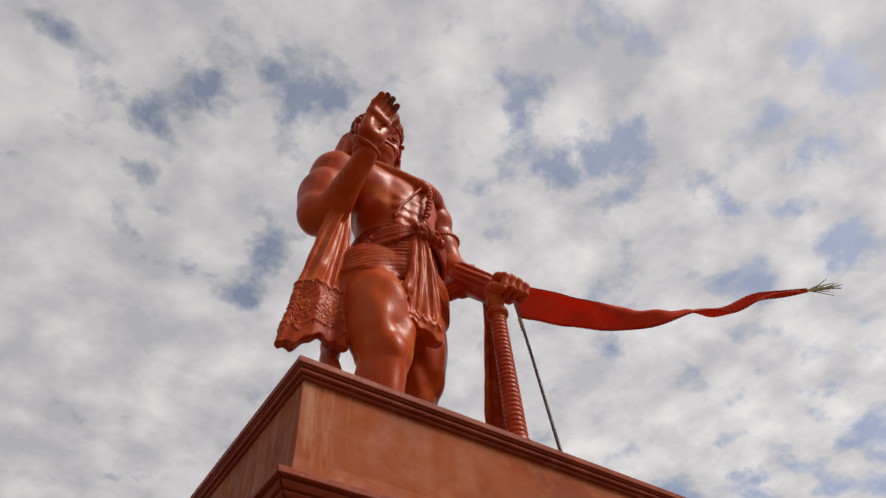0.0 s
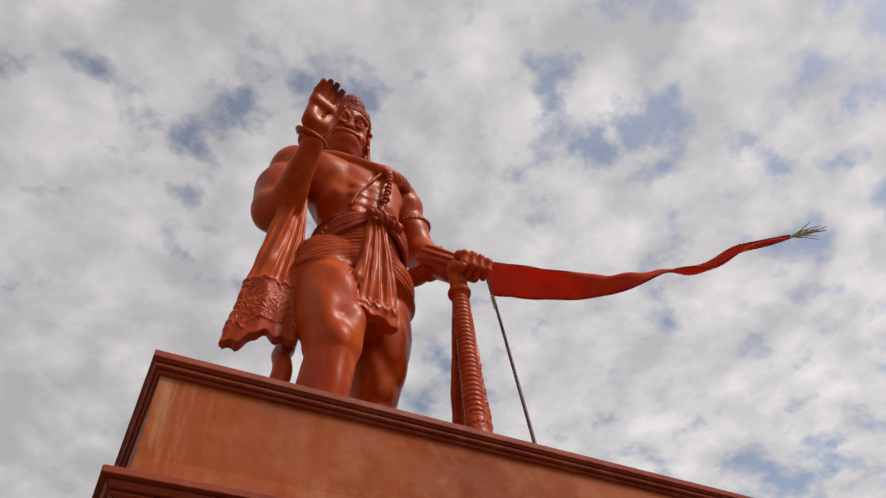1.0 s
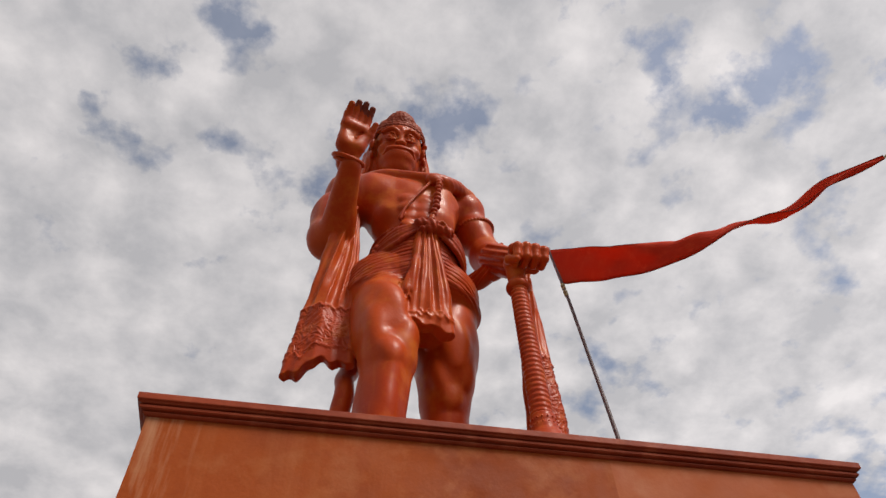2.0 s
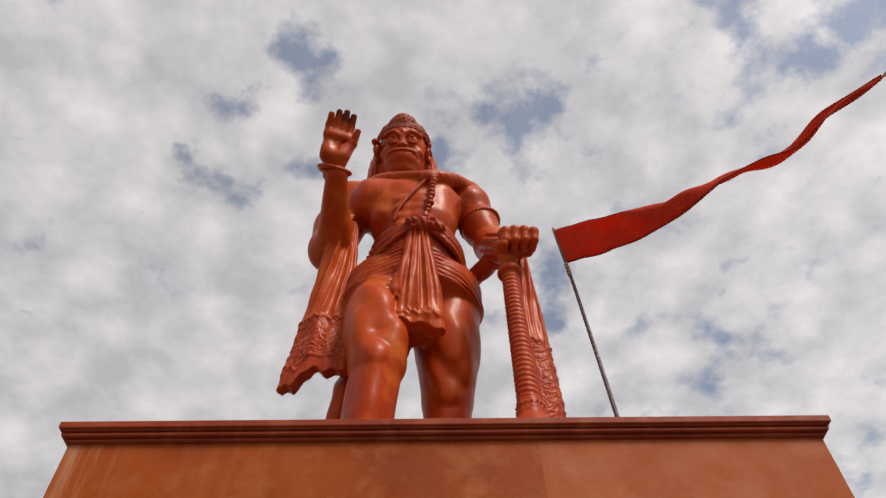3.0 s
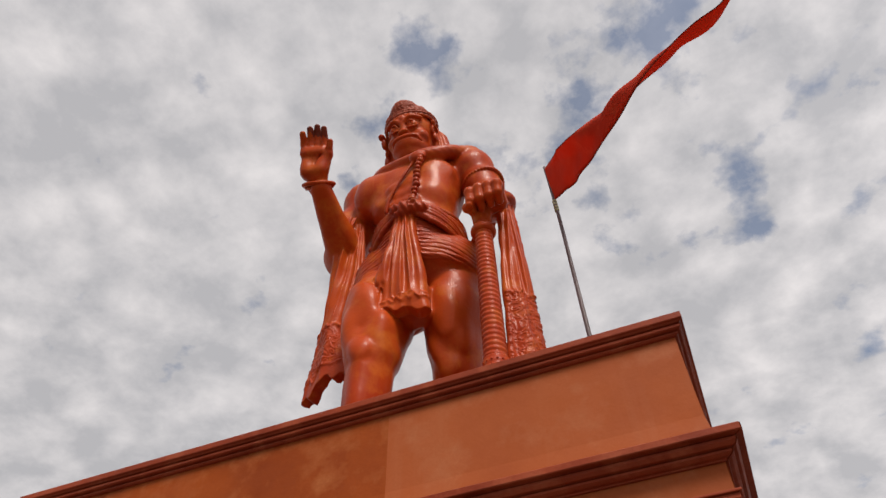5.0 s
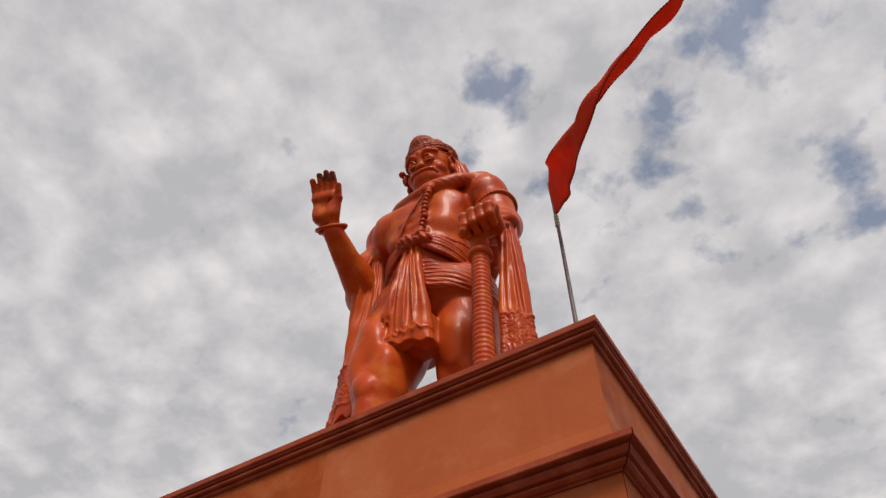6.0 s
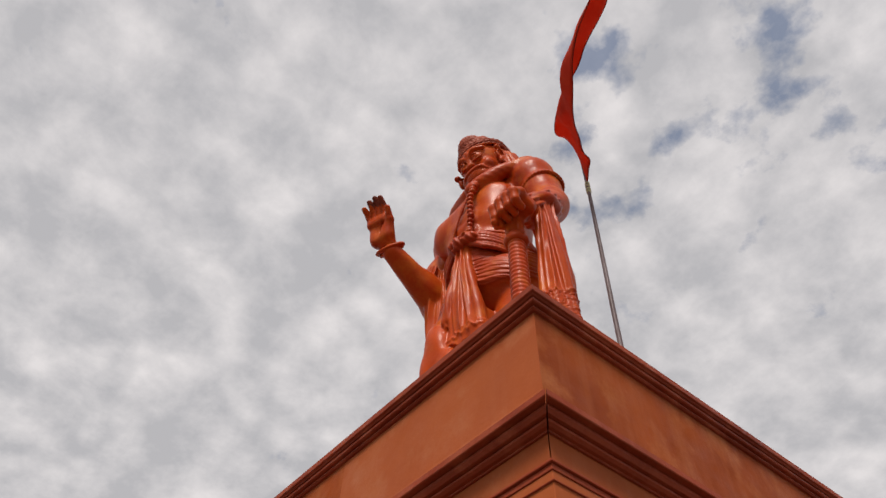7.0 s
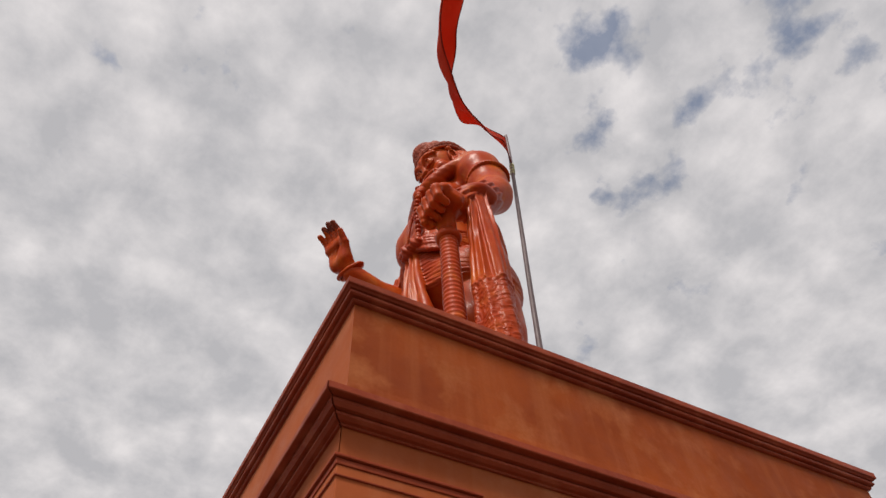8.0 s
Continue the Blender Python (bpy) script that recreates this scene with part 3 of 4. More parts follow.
# twisted waist sash, knot and falling pleats
for j in range(5):
    line = []
    for i in range(49):
        a = 2 * math.pi * i / 48
        droop = 0.09 * (1 - math.cos(a)) * 0.5
        line.append((-0.22 + 0.485 * math.sin(a), 1.88 - 0.480 * math.cos(a), 7.60 - j * 0.046 - droop * (0.4 + 0.25 * j) + 0.012 * math.sin(3 * a + j)))
    rope(body, line, 0.028, 0.007, push=lambda x, y, z: 0.006 * (0.6 - np.abs(np.sin(24 * x + 60 * z))))
for line, count in (([(-0.10, 1.345, 7.535), (0.09, 1.41, 7.50), (0.235, 1.62, 7.43), (0.285, 1.90, 7.36)], 6), ([(-0.28, 1.345, 7.545), (-0.48, 1.42, 7.51), (-0.655, 1.62, 7.46), (-0.72, 1.90, 7.42)], 6)):
    for j in range(count):
        fan = [Vector((p[0], p[1] - 0.012 * math.sin(1.1 * j), p[2] - j * (0.012 + 0.030 * min(1, k / 6)))) for k, p in enumerate(arc(line, 6))]
        rope(body, fan, 0.021 + 0.005 * (j % 2), 0.005)
# the knot: a thick wrap, a loop to one side and the crossing end
for c, r, tilt in (((-0.255, 1.335, 7.525), (0.085, 0.075, 0.070), 20), ((-0.165, 1.305, 7.500), (0.065, 0.070, 0.085), -10), ((-0.070, 1.325, 7.490), (0.095, 0.075, 0.080), 35), ((0.000, 1.345, 7.450), (0.070, 0.065, 0.060), 30), ((-0.20, 1.34, 7.435), (0.10, 0.07, 0.045), 0)):
    body.blend(ball(c, r, (0, tilt, 0)), 0.010, push=lambda x, y, z: 0.006 * np.sin(95 * (x + 0.5 * z)))
body.blend(ball((-0.055, 1.255, 7.485), (0.042, 0.035, 0.036)), 0.015, True)
body.brush = 0
body.blend(panel([(7.48, -0.25, 1.40, -0.14, 1.40), (7.1, -0.29, 1.37, -0.10, 1.38), (6.7, -0.325, 1.37, -0.05, 1.41), (6.1, -0.35, 1.42, 0.0, 1.49)], 0.056, lambda t: 6.11 + 0.022 * np.cos(t * 11) + 0.05 * (1 - t), 3.6, 0.022, 6.24), 0.03)
body.blend(slab((-0.17, 1.60, 6.38), (0.16, 0.20, 0.18), 0.06), 0.05)
rope(body, arc([(-0.30, 1.36, 7.0), (-0.36, 1.34, 6.7), (-0.40, 1.36, 6.50)]), [0.030 + 0.001 * i for i in range(17)], 0.03, push=lambda x, y, z: 0.006 * np.sin(70 * x))
body.blend(panel([(6.62, -0.46, 1.36, -0.36, 1.34), (6.36, -0.50, 1.40, -0.36, 1.38)], 0.03, lambda t: 6.40 + 0.035 * np.cos(t * 15), 2.0, 0.02), 0.02)
# bead tassels on the right hip
body.brush = 1
for i, p in enumerate(arc([(-0.70, 1.60, 7.42), (-0.80, 1.66, 7.2), (-0.82, 1.68, 6.98)], 4)):
    body.blend(ball((p[0] + 0.05, p[1], p[2]), 0.030 + 0.008 * (i % 2)), 0.010)
body.blend(ball((-0.79, 1.66, 6.95), (0.045, 0.045, 0.08)), 0.02)

# garland, shoulder roll, sacred thread and collars
roll = arc([(-0.10, 1.46, 8.62), (0.10, 1.53, 8.68), (0.28, 1.66, 8.80), (0.46, 1.86, 8.93)])
rope(body, roll, 0.052, 0.07, push=lambda x, y, z: 0.0012 * np.sin(50 * x + 75 * z))
rope(body, arc([(-0.12, 1.46, 8.62), (-0.42, 1.54, 8.74), (-0.70, 1.68, 8.88), (-0.86, 1.86, 8.96)]), 0.030, 0.08)
body.blend(ball((-0.08, 1.42, 8.56), (0.10, 0.07, 0.09)), 0.02)
for p in arc([(-0.02, 1.40, 8.52), (-0.05, 1.37, 8.25), (-0.08, 1.40, 7.98), (-0.13, 1.42, 7.76)], 4):
    body.blend(ball((p[0] + 0.006 * math.sin(9 * p[2] * 5), p[1], p[2]), (0.038 + 0.006 * math.sin(31 * p[2]), 0.036, 0.032)), 0.010)
rope(body, arc([(-0.12, 1.42, 8.50), (-0.26, 1.41, 8.22), (-0.40, 1.43, 7.95), (-0.46, 1.47, 7.76)]), 0.015, 0.012)
ring(body, (-0.33, 1.98, 8.98), (0, -0.35, 1), 0.34, 0.028, 0.012, 1.0)
ring(body, (-0.33, 1.95, 8.88), (0, -0.4, 1), 0.40, 0.030, 0.012, 1.0, 44)

# armband, bracelet
body.brush = 0
ring(body, (0.505, 1.98, 8.38), (0.25, 0.05, -0.95), 0.240, 0.022, 0.008, 1.0, 40)
ring(body, (0.50, 1.98, 8.41), (0.25, 0.05, -0.95), 0.236, 0.015, 0.010)

# the shawl's two falls
body.blend(panel([(8.06, -0.99, 1.60, -0.93, 1.74), (7.75, -1.08, 1.62, -0.89, 1.76), (7.3, -1.16, 1.72, -0.86, 1.76), (6.6, -1.265, 1.82, -0.885, 1.74), (5.6, -1.40, 1.85, -0.83, 1.71)], 0.052,
                 lambda t: 5.79 + 0.07 * np.exp(-((t - 0.5) / 0.14) ** 2) + 0.022 * np.sin(t * 24) + 0.10 * t, 3.5, 0.022, 6.56, 0.03), 0.02)
body.blend(panel([(7.36, 0.76, 1.44, 0.82, 1.50), (7.1, 0.79, 1.47, 0.845, 1.53), (6.5, 0.775, 1.45, 0.88, 1.54), (5.95, 0.765, 1.44, 0.91, 1.55), (4.7, 0.73, 1.42, 0.94, 1.56)], 0.042, lambda t: 4.85 + 0.05 * np.sin(t * 15), 2.5, 0.018, 5.96, 0.015, 1), 0.012)
body.blend(panel([(7.42, 0.83, 1.57, 0.81, 1.63), (7.1, 0.85, 1.57, 0.825, 1.63), (6.5, 0.91, 1.59, 0.82, 1.69), (5.95, 0.94, 1.60, 0.775, 1.74), (4.7, 0.95, 1.62, 0.69, 1.80)], 0.042, lambda t: 4.80 + 0.05 * np.sin(t * 15), 2.5, 0.018, 5.98, 0.015, 1), 0.012)
rope(body, arc([(0.70, 1.42, 7.30), (0.80, 1.46, 7.34), (0.86, 1.58, 7.40), (0.80, 1.74, 7.46)]), 0.06, 0.03)

# the shawl's loop from behind the hip to the forearm
for lift in (0.0, 0.075):
    rope(body, arc([(0.14, 2.25, 7.50 + lift), (0.36, 2.06, 7.44 + lift), (0.56, 1.78, 7.40 + lift), (0.68, 1.56, 7.36 + lift)]), 0.065, 0.03, push=lambda x, y, z: 0.010 * np.sin(80 * z - 30 * x))

# tail, falling behind the right leg to the ground
rope(body, arc([(-0.62, 2.10, 6.75), (-0.76, 2.12, 6.3), (-0.84, 2.00, 5.98), (-0.85, 1.90, 5.70), (-0.90, 1.92, 5.3), (-1.0, 2.1, 4.5), (-0.9, 2.3, 4.08)]), [0.09 - 0.0005 * i for i in range(49)], 0.03)

# the uneven surface of hand-modelled cement
bx, by, bz = (a.reshape([-1 if i == j else 1 for j in range(3)]) for i, a in enumerate(body.axes))
body.field += (0.005 * np.sin(9 * bx + 2.1 * bz + 1) * np.sin(8 * by + 1.3 * bz) + 0.004 * np.sin(17 * bz + 5 * bx) * np.sin(15 * bx - 4 * by + 2)).astype(np.float32)
body.field += (0.011 * np.sin(13 * bx + 1.5 * np.sin(3 * bz) + 2 * by) * np.sin(4.5 * bz + 6 * by + 3 * bx) * np.clip((6.75 - bz) * 5, 0, 1)).astype(np.float32)
skins = [body.skin()]
head = Clay((-1.02, 1.25, 9.0), (0.36, 2.85, 10.9), 0.0105)
HX = -0.36


def strands(x, y, z):
    return 0.013 * (0.5 - np.exp(-(np.sin(26 * np.arctan2(x - HX, 2.2 - y) + 2.5 * np.sin(5 * z)) / 0.5) ** 2)) * (y > 1.9)


# hair, skull, jaw
head.blend(ball((HX, 2.22, 9.90), (0.385, 0.36, 0.58)), 0.05, push=strands)
head.blend(ball((HX, 2.25, 9.45), (0.44, 0.26, 0.36)), 0.06, push=strands)
head.blend(ball((HX, 2.08, 10.08), (0.325, 0.40, 0.40)), 0.05)
head.blend(ball((HX, 2.00, 9.74), (0.265, 0.29, 0.33)), 0.06)
for s in (-1, 1):
    head.blend(ball((HX + s * 0.185, 1.86, 9.84), (0.10, 0.10, 0.10)), 0.05)
    for q, (dx, dy) in enumerate(((0.36, 0.0), (0.40, 0.10), (0.35, 0.16))):
        rope(head, arc([(HX + s * dx * 0.94, 2.06 + dy, 10.0), (HX + s * (dx + 0.04), 2.02 + dy, 9.6), (HX + s * (dx + 0.17), 1.95 + dy, 9.14 + 0.04 * q)]), [0.058 - 0.0014 * i for i in range(17)], 0.02, push=lambda x, y, z: 0.007 * np.sin(110 * x + 40 * y + 6 * np.sin(5 * z)))
    # the hair swept back behind the ears
    head.blend(ball((HX + s * 0.27, 2.24, 9.74), (0.20, 0.24, 0.46)), 0.06, push=strands)
# muzzle, chin
head.blend(ball((HX, 1.885, 9.70), (0.225, 0.205, 0.165)), 0.045)
head.blend(ball((HX, 1.87, 9.55), (0.165, 0.125, 0.12)), 0.05)
head.blend(ball((HX, 1.74, 9.765), (0.185, 0.075, 0.05)), 0.05)
for s in (-1, 1):
    rope(head, arc([(HX, 1.668, 9.728), (HX + s * 0.10, 1.684, 9.728), (HX + s * 0.17, 1.74, 9.720), (HX + s * 0.205, 1.80, 9.700)]), 0.012, 0.010, True)
    rope(head, arc([(HX + s * 0.08, 1.68, 9.85), (HX + s * 0.19, 1.74, 9.79), (HX + s * 0.245, 1.83, 9.68), (HX + s * 0.235, 1.87, 9.60)]), 0.009, 0.015, True)
    # sockets, eyes, lids and brows
    head.blend(ball((HX + s * 0.125, 1.685, 9.985), (0.095, 0.085, 0.062)), 0.02, True)
    head.blend(ball((HX + s * 0.125, 1.745, 9.98), (0.068, 0.056, 0.046)), 0.006)
    head.blend(ball((HX + s * 0.118, 1.685, 9.972), (0.028, 0.020, 0.028)), 0.006, True)
    rope(head, arc([(HX + s * 0.055, 1.72, 9.965), (HX + s * 0.12, 1.690, 10.034), (HX + s * 0.205, 1.755, 9.990)]), 0.010, 0.008)
    rope(head, arc([(HX + s * 0.06, 1.72, 9.955), (HX + s * 0.13, 1.705, 9.925), (HX + s * 0.20, 1.755, 9.970)]), 0.010, 0.008)
    rope(head, arc([(HX + s * 0.022, 1.715, 10.050), (HX + s * 0.12, 1.695, 10.118), (HX + s * 0.245, 1.78, 10.105)]), 0.022, 0.02)
    head.blend(ball((HX + s * 0.042, 1.700, 9.870), (0.034, 0.030, 0.026)), 0.015)
    head.blend(ball((HX + s * 0.04, 1.655, 9.846), (0.016, 0.02, 0.014)), 0.008, True)
    # ears with drops
    head.blend(ball((HX + s * 0.345, 2.00, 9.98), (0.05, 0.09, 0.12)), 0.02)
    head.blend(ball((HX + s * 0.365, 1.97, 9.98), (0.025, 0.05, 0.075)), 0.015, True)
    head.blend(ball((HX + s * 0.355, 1.94, 10.10), (0.036, 0.045, 0.036)), 0.02)
    head.blend(ball((HX + s * 0.35, 1.96, 9.84), (0.032, 0.04, 0.06)), 0.02)
head.blend(limb((HX, 1.73, 10.02), (HX, 1.705, 9.89), 0.026, 0.032), 0.04)
head.blend(ball((HX, 1.69, 10.13), (0.03, 0.02, 0.045)), 0.02)


head.blend(ball((HX - 0.375, 1.86, 10.09), (0.048, 0.055, 0.045)), 0.015)
head.blend(ball((HX - 0.36, 1.90, 9.99), (0.04, 0.05, 0.10)), 0.02)


# crown: bands, a peaked front and a carved dome
def carved(x, y, z):
    a = np.arctan2(x - HX, 2.05 - y)
    return 0.0042 * np.tanh(2.5 * np.sin(26 * a + 2 * np.sin(36 * z)) * np.cos(58 * z + 2 * np.sin(13 * a))) * (y < 2.05) + strands(x, y, z) * (y >= 2.05)


head.blend(ball((HX, 2.08, 10.27), (0.315, 0.36, 0.205)), 0.02, push=carved)
head.blend(ball((HX, 1.84, 10.38), (0.20, 0.16, 0.17)), 0.06, push=carved)
head.blend(ball((HX - 0.01, 1.78, 10.44), (0.10, 0.08, 0.09)), 0.05, push=carved)
head.blend(ball((HX, 2.20, 10.30), (0.33, 0.34, 0.25)), 0.04, push=strands)
for s in (-1, 1):
    head.blend(ball((HX + s * 0.20, 1.88, 10.31), (0.10, 0.10, 0.10)), 0.06, push=carved)
for zz, rr in ((10.205, 0.355), (10.25, 0.362), (10.295, 0.352)):
    ring(head, (HX, 2.06, zz + 0.01), (0, -0.10, 1), rr, 0.018, 0.015, 1.0)
# the head is bowed a little towards the ground
hv, hq, hc = head.skin()
# dust lies on the crown
hc = np.where((hv[hq[:, 0], 2] > 10.19) & (hv[hq[:, 0], 1] < 2.30), 1.5, hc)
bow = np.array(Matrix.Rotation(radians(14), 3, "X"))
pivot = np.array((HX, 2.05, 9.75))
skins.append(((hv - pivot) @ bow.T + pivot + (-0.07, 0.03, 0.03), hq, hc))

# open right hand
palm = Clay((-1.40, 0.55, 7.85), (-0.68, 1.35, 9.1), 0.0085)
ring(palm, (-1.03, 1.07, 8.115), (0.0, -0.70, 0.71), 0.160, 0.024, 0.01)
ring(palm, (-1.03, 1.10, 8.095), (0.0, -0.78, 0.62), 0.140, 0.016, 0.01)
palm.blend(limb((-1.03, 1.11, 8.08), (-1.05, 1.0, 8.2), 0.112, 0.113), 0.04)
palm.blend(slab((-1.07, 0.955, 8.39), (0.145, 0.062, 0.23), 0.055, (12, 0, 0)), 0.05)
palm.blend(ball((-0.985, 0.925, 8.28), (0.065, 0.045, 0.11)), 0.06)
palm.blend(ball((-1.15, 0.935, 8.27), (0.055, 0.045, 0.12)), 0.06)
for i in range(4):
    palm.blend(ball((-1.175 + i * 0.070, 0.885, 8.515), (0.042, 0.026, 0.05)), 0.06)
for x0, x1, top in ((-1.180, -1.190, 8.755), (-1.110, -1.114, 8.845), (-1.037, -1.034, 8.875), (-0.965, -0.955, 8.825)):
    middle = ((x0 + x1) / 2, 0.87, (8.56 + top) / 2 + 0.01)
    palm.blend(limb((x0, 0.92, 8.52), middle, 0.047, 0.044), 0.022)
    palm.blend(limb(middle, (x1, 0.775, top - 0.005), 0.043, 0.034), 0.018)
palm.blend(limb((-0.97, 0.97, 8.27), (-0.905, 0.90, 8.45), 0.060, 0.046), 0.04)
palm.blend(limb((-0.905, 0.90, 8.45), (-0.880, 0.815, 8.60), 0.045, 0.033), 0.02)
rope(palm, arc([(-0.99, 0.885, 8.45), (-1.045, 0.895, 8.34), (-1.03, 0.91, 8.22)]), 0.004, 0.02, True)
# the palm turns a little towards the mace
pv, pq, pc = palm.skin()
turn = np.array(Matrix.Rotation(radians(17), 3, "Z"))
tilt = np.array(Matrix.Rotation(radians(9), 3, "X"))
wrist = np.array((-1.045, 1.02, 8.15))
PALM = len(skins)
skins.append(((((pv - wrist) * (1.0, 1.0, 0.83)) @ tilt.T) @ turn.T + wrist + (-0.03, -0.04, -0.065), pq, pc))

# left hand closed over the mace head
fist = Clay((0.45, 0.95, 6.75), (1.05, 1.6, 7.4), 0.0085)
fist.blend(limb((0.72, 1.44, 7.20), (0.735, 1.30, 7.09), 0.125, 0.11), 0.04)
fist.blend(slab((0.745, 1.245, 7.05), (0.165, 0.125, 0.085), 0.06, (-22, 0, 0)), 0.05)
for i, x in enumerate((0.615, 0.705, 0.795, 0.88)):
    lift = (0.0, 0.018, 0.012, -0.01)[i]
    fist.blend(ball((x, 1.15, 7.09 + lift), (0.05, 0.055, 0.048)), 0.04)
    fist.blend(limb((x, 1.16, 7.09 + lift), (x + 0.005, 1.065, 7.01 + lift), 0.049, 0.048), 0.022)
    fist.blend(limb((x + 0.005, 1.065, 7.01 + lift), (x, 1.085, 6.90), 0.047, 0.043), 0.022)
    fist.blend(limb((x, 1.085, 6.90), (x - 0.01, 1.17, 6.875), 0.040, 0.036), 0.015)
fist.blend(limb((0.60, 1.30, 7.02), (0.555, 1.17, 6.93), 0.055, 0.046), 0.03)
fist.blend(limb((0.555, 1.17, 6.93), (0.60, 1.09, 6.85), 0.044, 0.036), 0.015)
fist.blend(limb((0.65, 1.30, 6.80), (0.65, 1.28, 7.0), 0.085, 0.10), 0.03)
skins.append(fist.skin())
verts, faces, worn, base = [], [], [], 0
for n, (v, q, coat) in enumerate(skins):
    at = v[q[:, 0]]
    # the carved lace borders of the shawl carry the cloth's darker coat
    lace = (n == 0) & (((at[:, 0] < -0.86) & (at[:, 1] < 1.95) & (at[:, 2] < 6.58) & (at[:, 2] > 5.5)) | ((at[:, 0] > 0.70) & (at[:, 2] < 5.98)))
    # the tips of the raised fingers are dark with weather
    dark = (n == PALM) & (at[:, 2] + 0.35 * np.abs(at[:, 0] + 1.06) + 0.012 * np.sin(140 * at[:, 0]) > 8.56)
    worn.append(np.where(dark, 1, np.where(lace, 2, coat * 2).astype(int)))
    verts.append(v)
    faces.append(q + base)
    base += len(v)
verts, faces, worn = np.concatenate(verts), np.concatenate(faces), np.concatenate(worn)
me = bpy.data.meshes.new("statue")
me.vertices.add(len(verts))
me.vertices.foreach_set("co", verts.astype(np.float32).ravel())
me.loops.add(faces.size)
me.loops.foreach_set("vertex_index", faces.astype(np.int32).ravel())
me.polygons.add(len(faces))
me.polygons.foreach_set("loop_start", np.arange(0, faces.size, 4, dtype=np.int32))
me.update(calc_edges=True)
me.polygons.foreach_set("use_smooth", [True] * len(faces))
me.materials.append(STATUE_RED)
me.materials.append(WORN_RED)
me.materials.append(CLOTH_RED)
me.materials.append(DUSTY_RED)
me.polygons.foreach_set("material_index", worn.astype(np.int32))
tagged(new("statue", me), "glossy orange-red painted statue of a standing figure, palm raised", "statue")


# ---- mace ----
mace = tagged(new("mace"), "orange-red painted mace with a spirally ridged shaft, held upright", "mace")
MX, MY = 0.65, 1.30
bm = bmesh.new()
AROUND, z, rings = 40, 5.16, []
while z < 6.66:
    ring_verts = []
    for k in range(AROUND):
        a = 2 * math.pi * k / AROUND
        wave = math.sin(2 * math.pi * (z / 0.052) + a)
        r = 0.091 - (z - 5.16) * 0.009 + 0.0042 * math.copysign(abs(wave) ** 0.6, wave)
        ring_verts.append(bm.verts.new((MX + r * math.cos(a), MY + r * math.sin(a), z)))
    rings.append(ring_verts)
    z += 0.0087
for a, b in zip(rings, rings[1:]):
    for k in range(AROUND):
        bm.faces.new((a[k], a[(k + 1) % AROUND], b[(k + 1) % AROUND], b[k]))
part("shaft", bm, CLOTH_RED, mace, smooth=True)
bm = bmesh.new()
lathe(bm, [(0.20, 4.0), (0.21, 4.05), (0.19, 4.10), (0.15, 4.16), (0.20, 4.35), (0.22, 4.55), (0.19, 4.8), (0.13, 4.98), (0.108, 5.02), (0.112, 5.04), (0.108, 5.06), (0.10, 5.07), (0.106, 5.09), (0.106, 5.12), (0.098, 5.13), (0.102, 5.15), (0.09, 5.17)], (MX, MY))
part("mace_head", bm, CLOTH_RED, mace, smooth=True)
for z in (5.055, 5.105):
    for k in range(16):
        a = 2 * math.pi * k / 16
        bm = bmesh.new()
        bmesh.ops.create_icosphere(bm, subdivisions=2, radius=0.009, matrix=Matrix.Translation((MX + 0.106 * math.cos(a), MY + 0.106 * math.sin(a), z)))
        part("bead", bm, CLOTH_RED, mace, smooth=True)
bm = bmesh.new()
lathe(bm, [(0.07, 6.63), (0.088, 6.635), (0.105, 6.645), (0.114, 6.665), (0.116, 6.685), (0.110, 6.705), (0.098, 6.72), (0.09, 6.725), (0.094, 6.735), (0.088, 6.75), (0.076, 6.76), (0.072, 6.80), (0.078, 6.88), (0.085, 6.95)], (MX, MY))
part("collar", bm, CLOTH_RED, mace, smooth=True)

# ---- flag ----
flag = tagged(new("flag"), "long red pennant flying from a thin grey pole on the pedestal", "flag")
POLE_LINE = [(1.352, 1.385, 3.995), (1.345, 1.43, 4.6), (1.335, 1.478, 5.3), (1.322, 1.54, 6.1), (1.307, 1.602, 6.9), (1.287, 1.652, 7.5), (1.27, 1.68, 7.9)]
bm = bmesh.new()
tube(bm, arc(POLE_LINE, 4), [0.0195 - 0.0002 * i for i in range(25)])
part("pole", bm, POLE, flag, smooth=True)
for z, y, x in ((7.21, 1.632, 1.296), (7.16, 1.627, 1.298), (7.10, 1.622, 1.300), (7.05, 1.617, 1.301)):
    bm = bmesh.new()
    tube(bm, [(x, y, z - 0.018), (x, y, z), (x, y, z + 0.018)], [0.020, 0.024, 0.020], 14)
    part("tie", bm, STRING, flag, "pale cord tie", smooth=True)

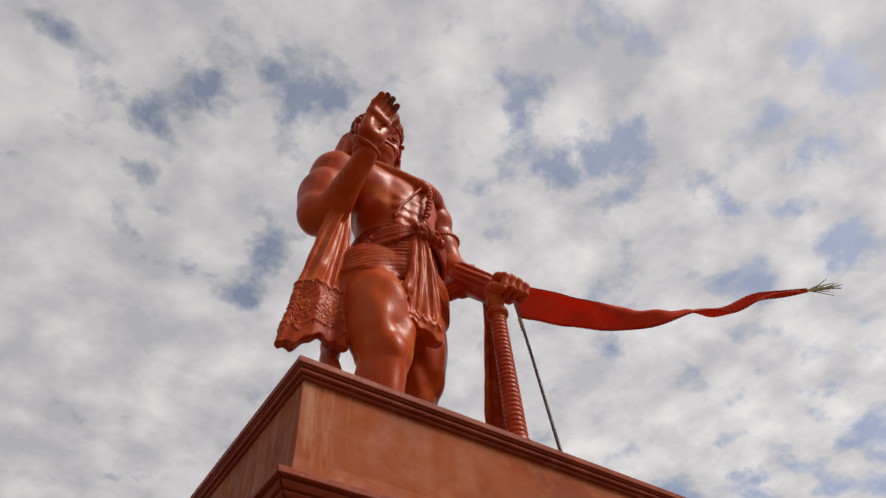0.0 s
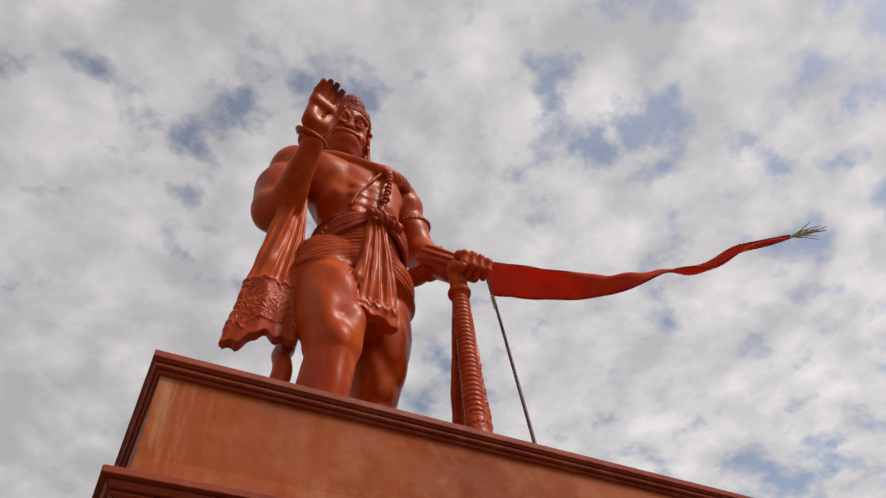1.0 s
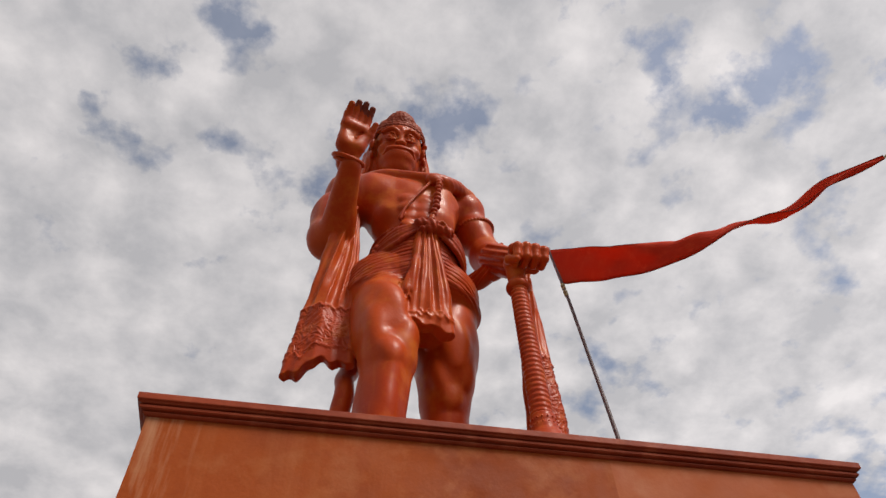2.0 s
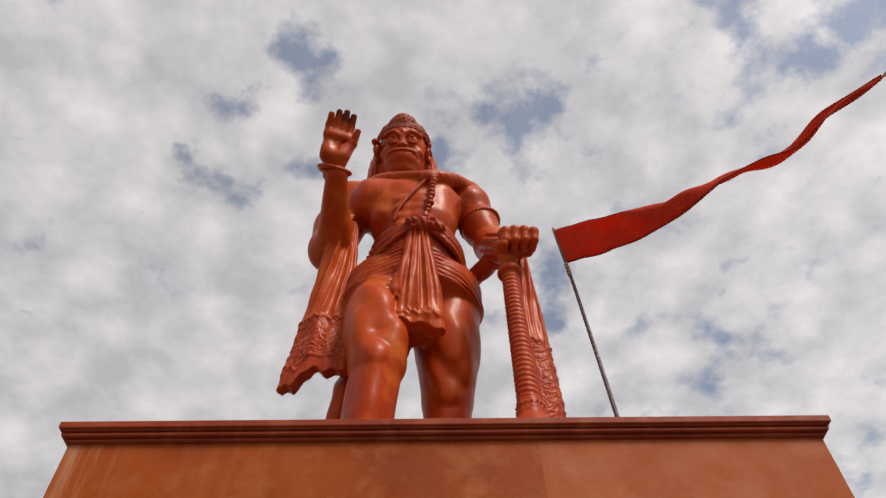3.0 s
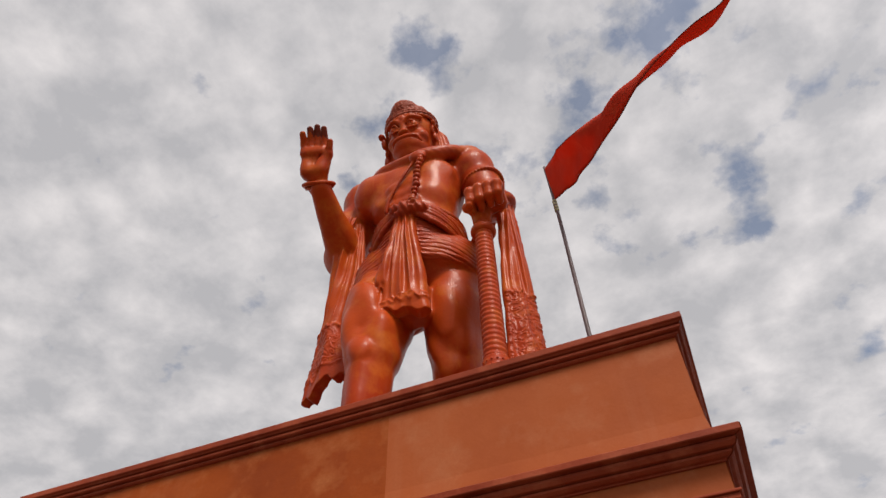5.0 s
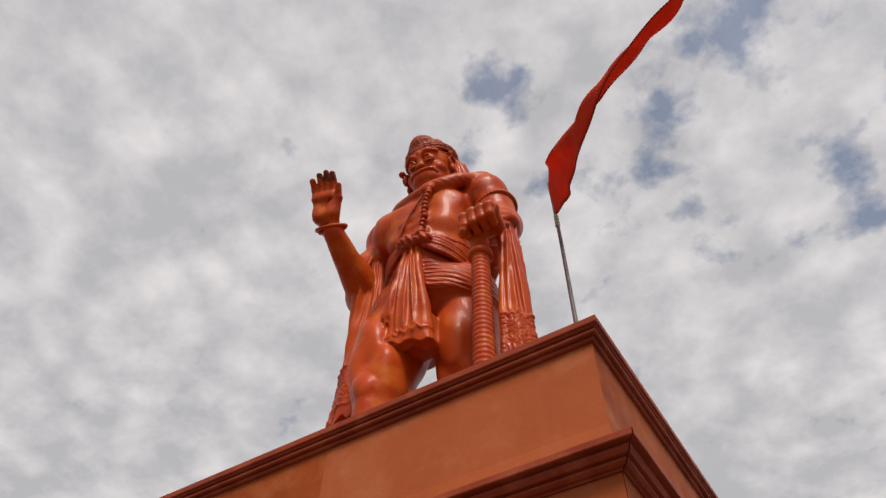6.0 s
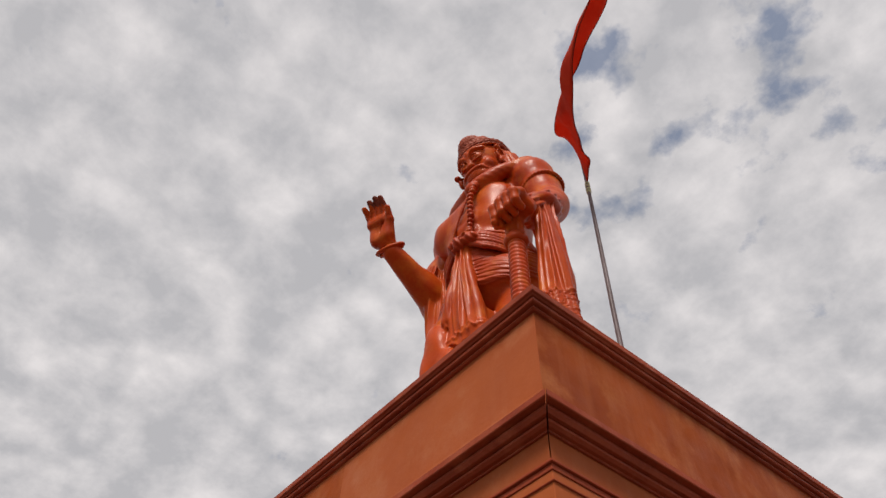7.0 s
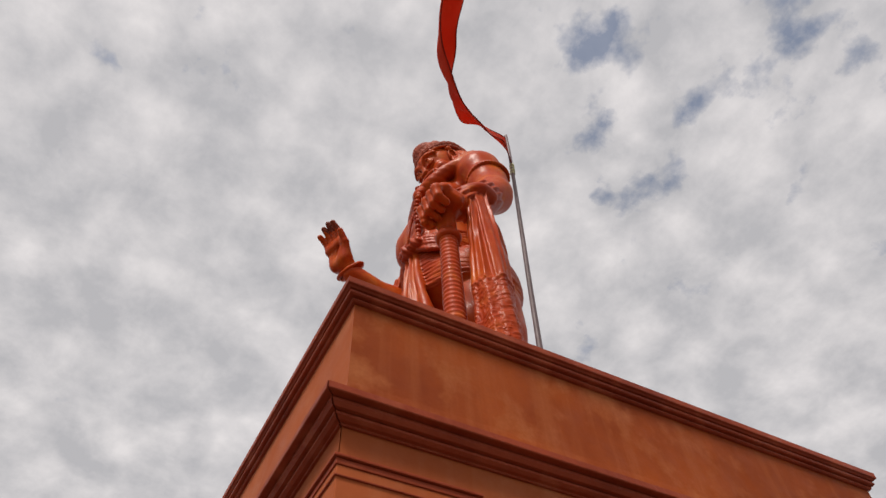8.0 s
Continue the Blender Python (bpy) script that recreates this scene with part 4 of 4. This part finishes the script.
# the pennant: a long tapering strip with a swell running along it
LINE = [(1.272, 1.668, 7.56), (1.45, 1.38, 7.29), (1.60, 1.07, 6.99), (1.81, 0.75, 6.74), (2.14, 0.45, 6.70), (2.56, 0.34, 6.86), (2.99, 0.21, 6.95), (3.26, -0.15, 7.02), (3.53, -0.51, 6.94)]
ALONG = arc(LINE, 12)
HALF = np.interp(np.linspace(0, 1, len(ALONG)), [0, 0.1, 0.25, 0.5, 0.75, 0.93, 1], [0.315, 0.215, 0.155, 0.125, 0.095, 0.05, 0.02])
POLE_UP = (Vector(POLE_LINE[-1]) - Vector(POLE_LINE[-3])).normalized()
bm = bmesh.new()
rows = []
for i, p in enumerate(ALONG):
    s = i / (len(ALONG) - 1)
    way = (ALONG[min(i + 1, len(ALONG) - 1)] - ALONG[max(i - 1, 0)]).normalized()
    free = min(1.0, 4 * s)
    across = Matrix.Rotation(0.75 * math.sin(6.5 * s + 0.4) * free, 3, way) @ (POLE_UP - way * POLE_UP.dot(way) * free).normalized()
    out = way.cross(across)
    row = []
    for k in range(11):
        v = 1 - k / 5
        ripple = (0.022 * math.sin(16 * s + 2.6 * v) + 0.010 * math.sin(41 * s - 3.1 * v + 1)) * min(1, 6 * s) + 0.05 * (v * v - 0.4) * math.sin(9 * s + 0.6) * min(1, 4 * s)
        row.append(bm.verts.new(p + across * v * HALF[i] + out * ripple))
    rows.append(row)
for a, b in zip(rows, rows[1:]):
    for k in range(10):
        bm.faces.new((a[k], a[k + 1], b[k + 1], b[k]))
EDGES = [(row[0].co.copy(), row[10].co.copy()) for row in rows]
pennant = part("pennant", bm, CLOTH, flag, "red triangular cloth", smooth=True)
thick = pennant.modifiers.new("thickness", "SOLIDIFY")
thick.thickness = 0.004
# the rolled dark hems along both edges
for edge in (0, 10):
    bm = bmesh.new()
    tube(bm, [pair[edge // 10] for pair in EDGES], [0.0045] * len(EDGES), 6)
    part("hem", bm, HEM_CLOTH, pennant, "dark stitched hem", smooth=True)
bm = bmesh.new()
random.seed(4)
tip, away = ALONG[-1], (ALONG[-1] - ALONG[-3]).normalized()
for i in range(14):
    d = away + Vector((random.uniform(-0.35, 0.35), random.uniform(-0.35, 0.35), random.uniform(-0.45, 0.25)))
    tube(bm, [tip, tip + d * 0.12, tip + d * 0.25 + Vector((0, 0, random.uniform(-0.04, 0.05)))], [0.009, 0.006, 0.003], 5)
part("tassel", bm, STRING, flag, "frayed pale yellow string end")
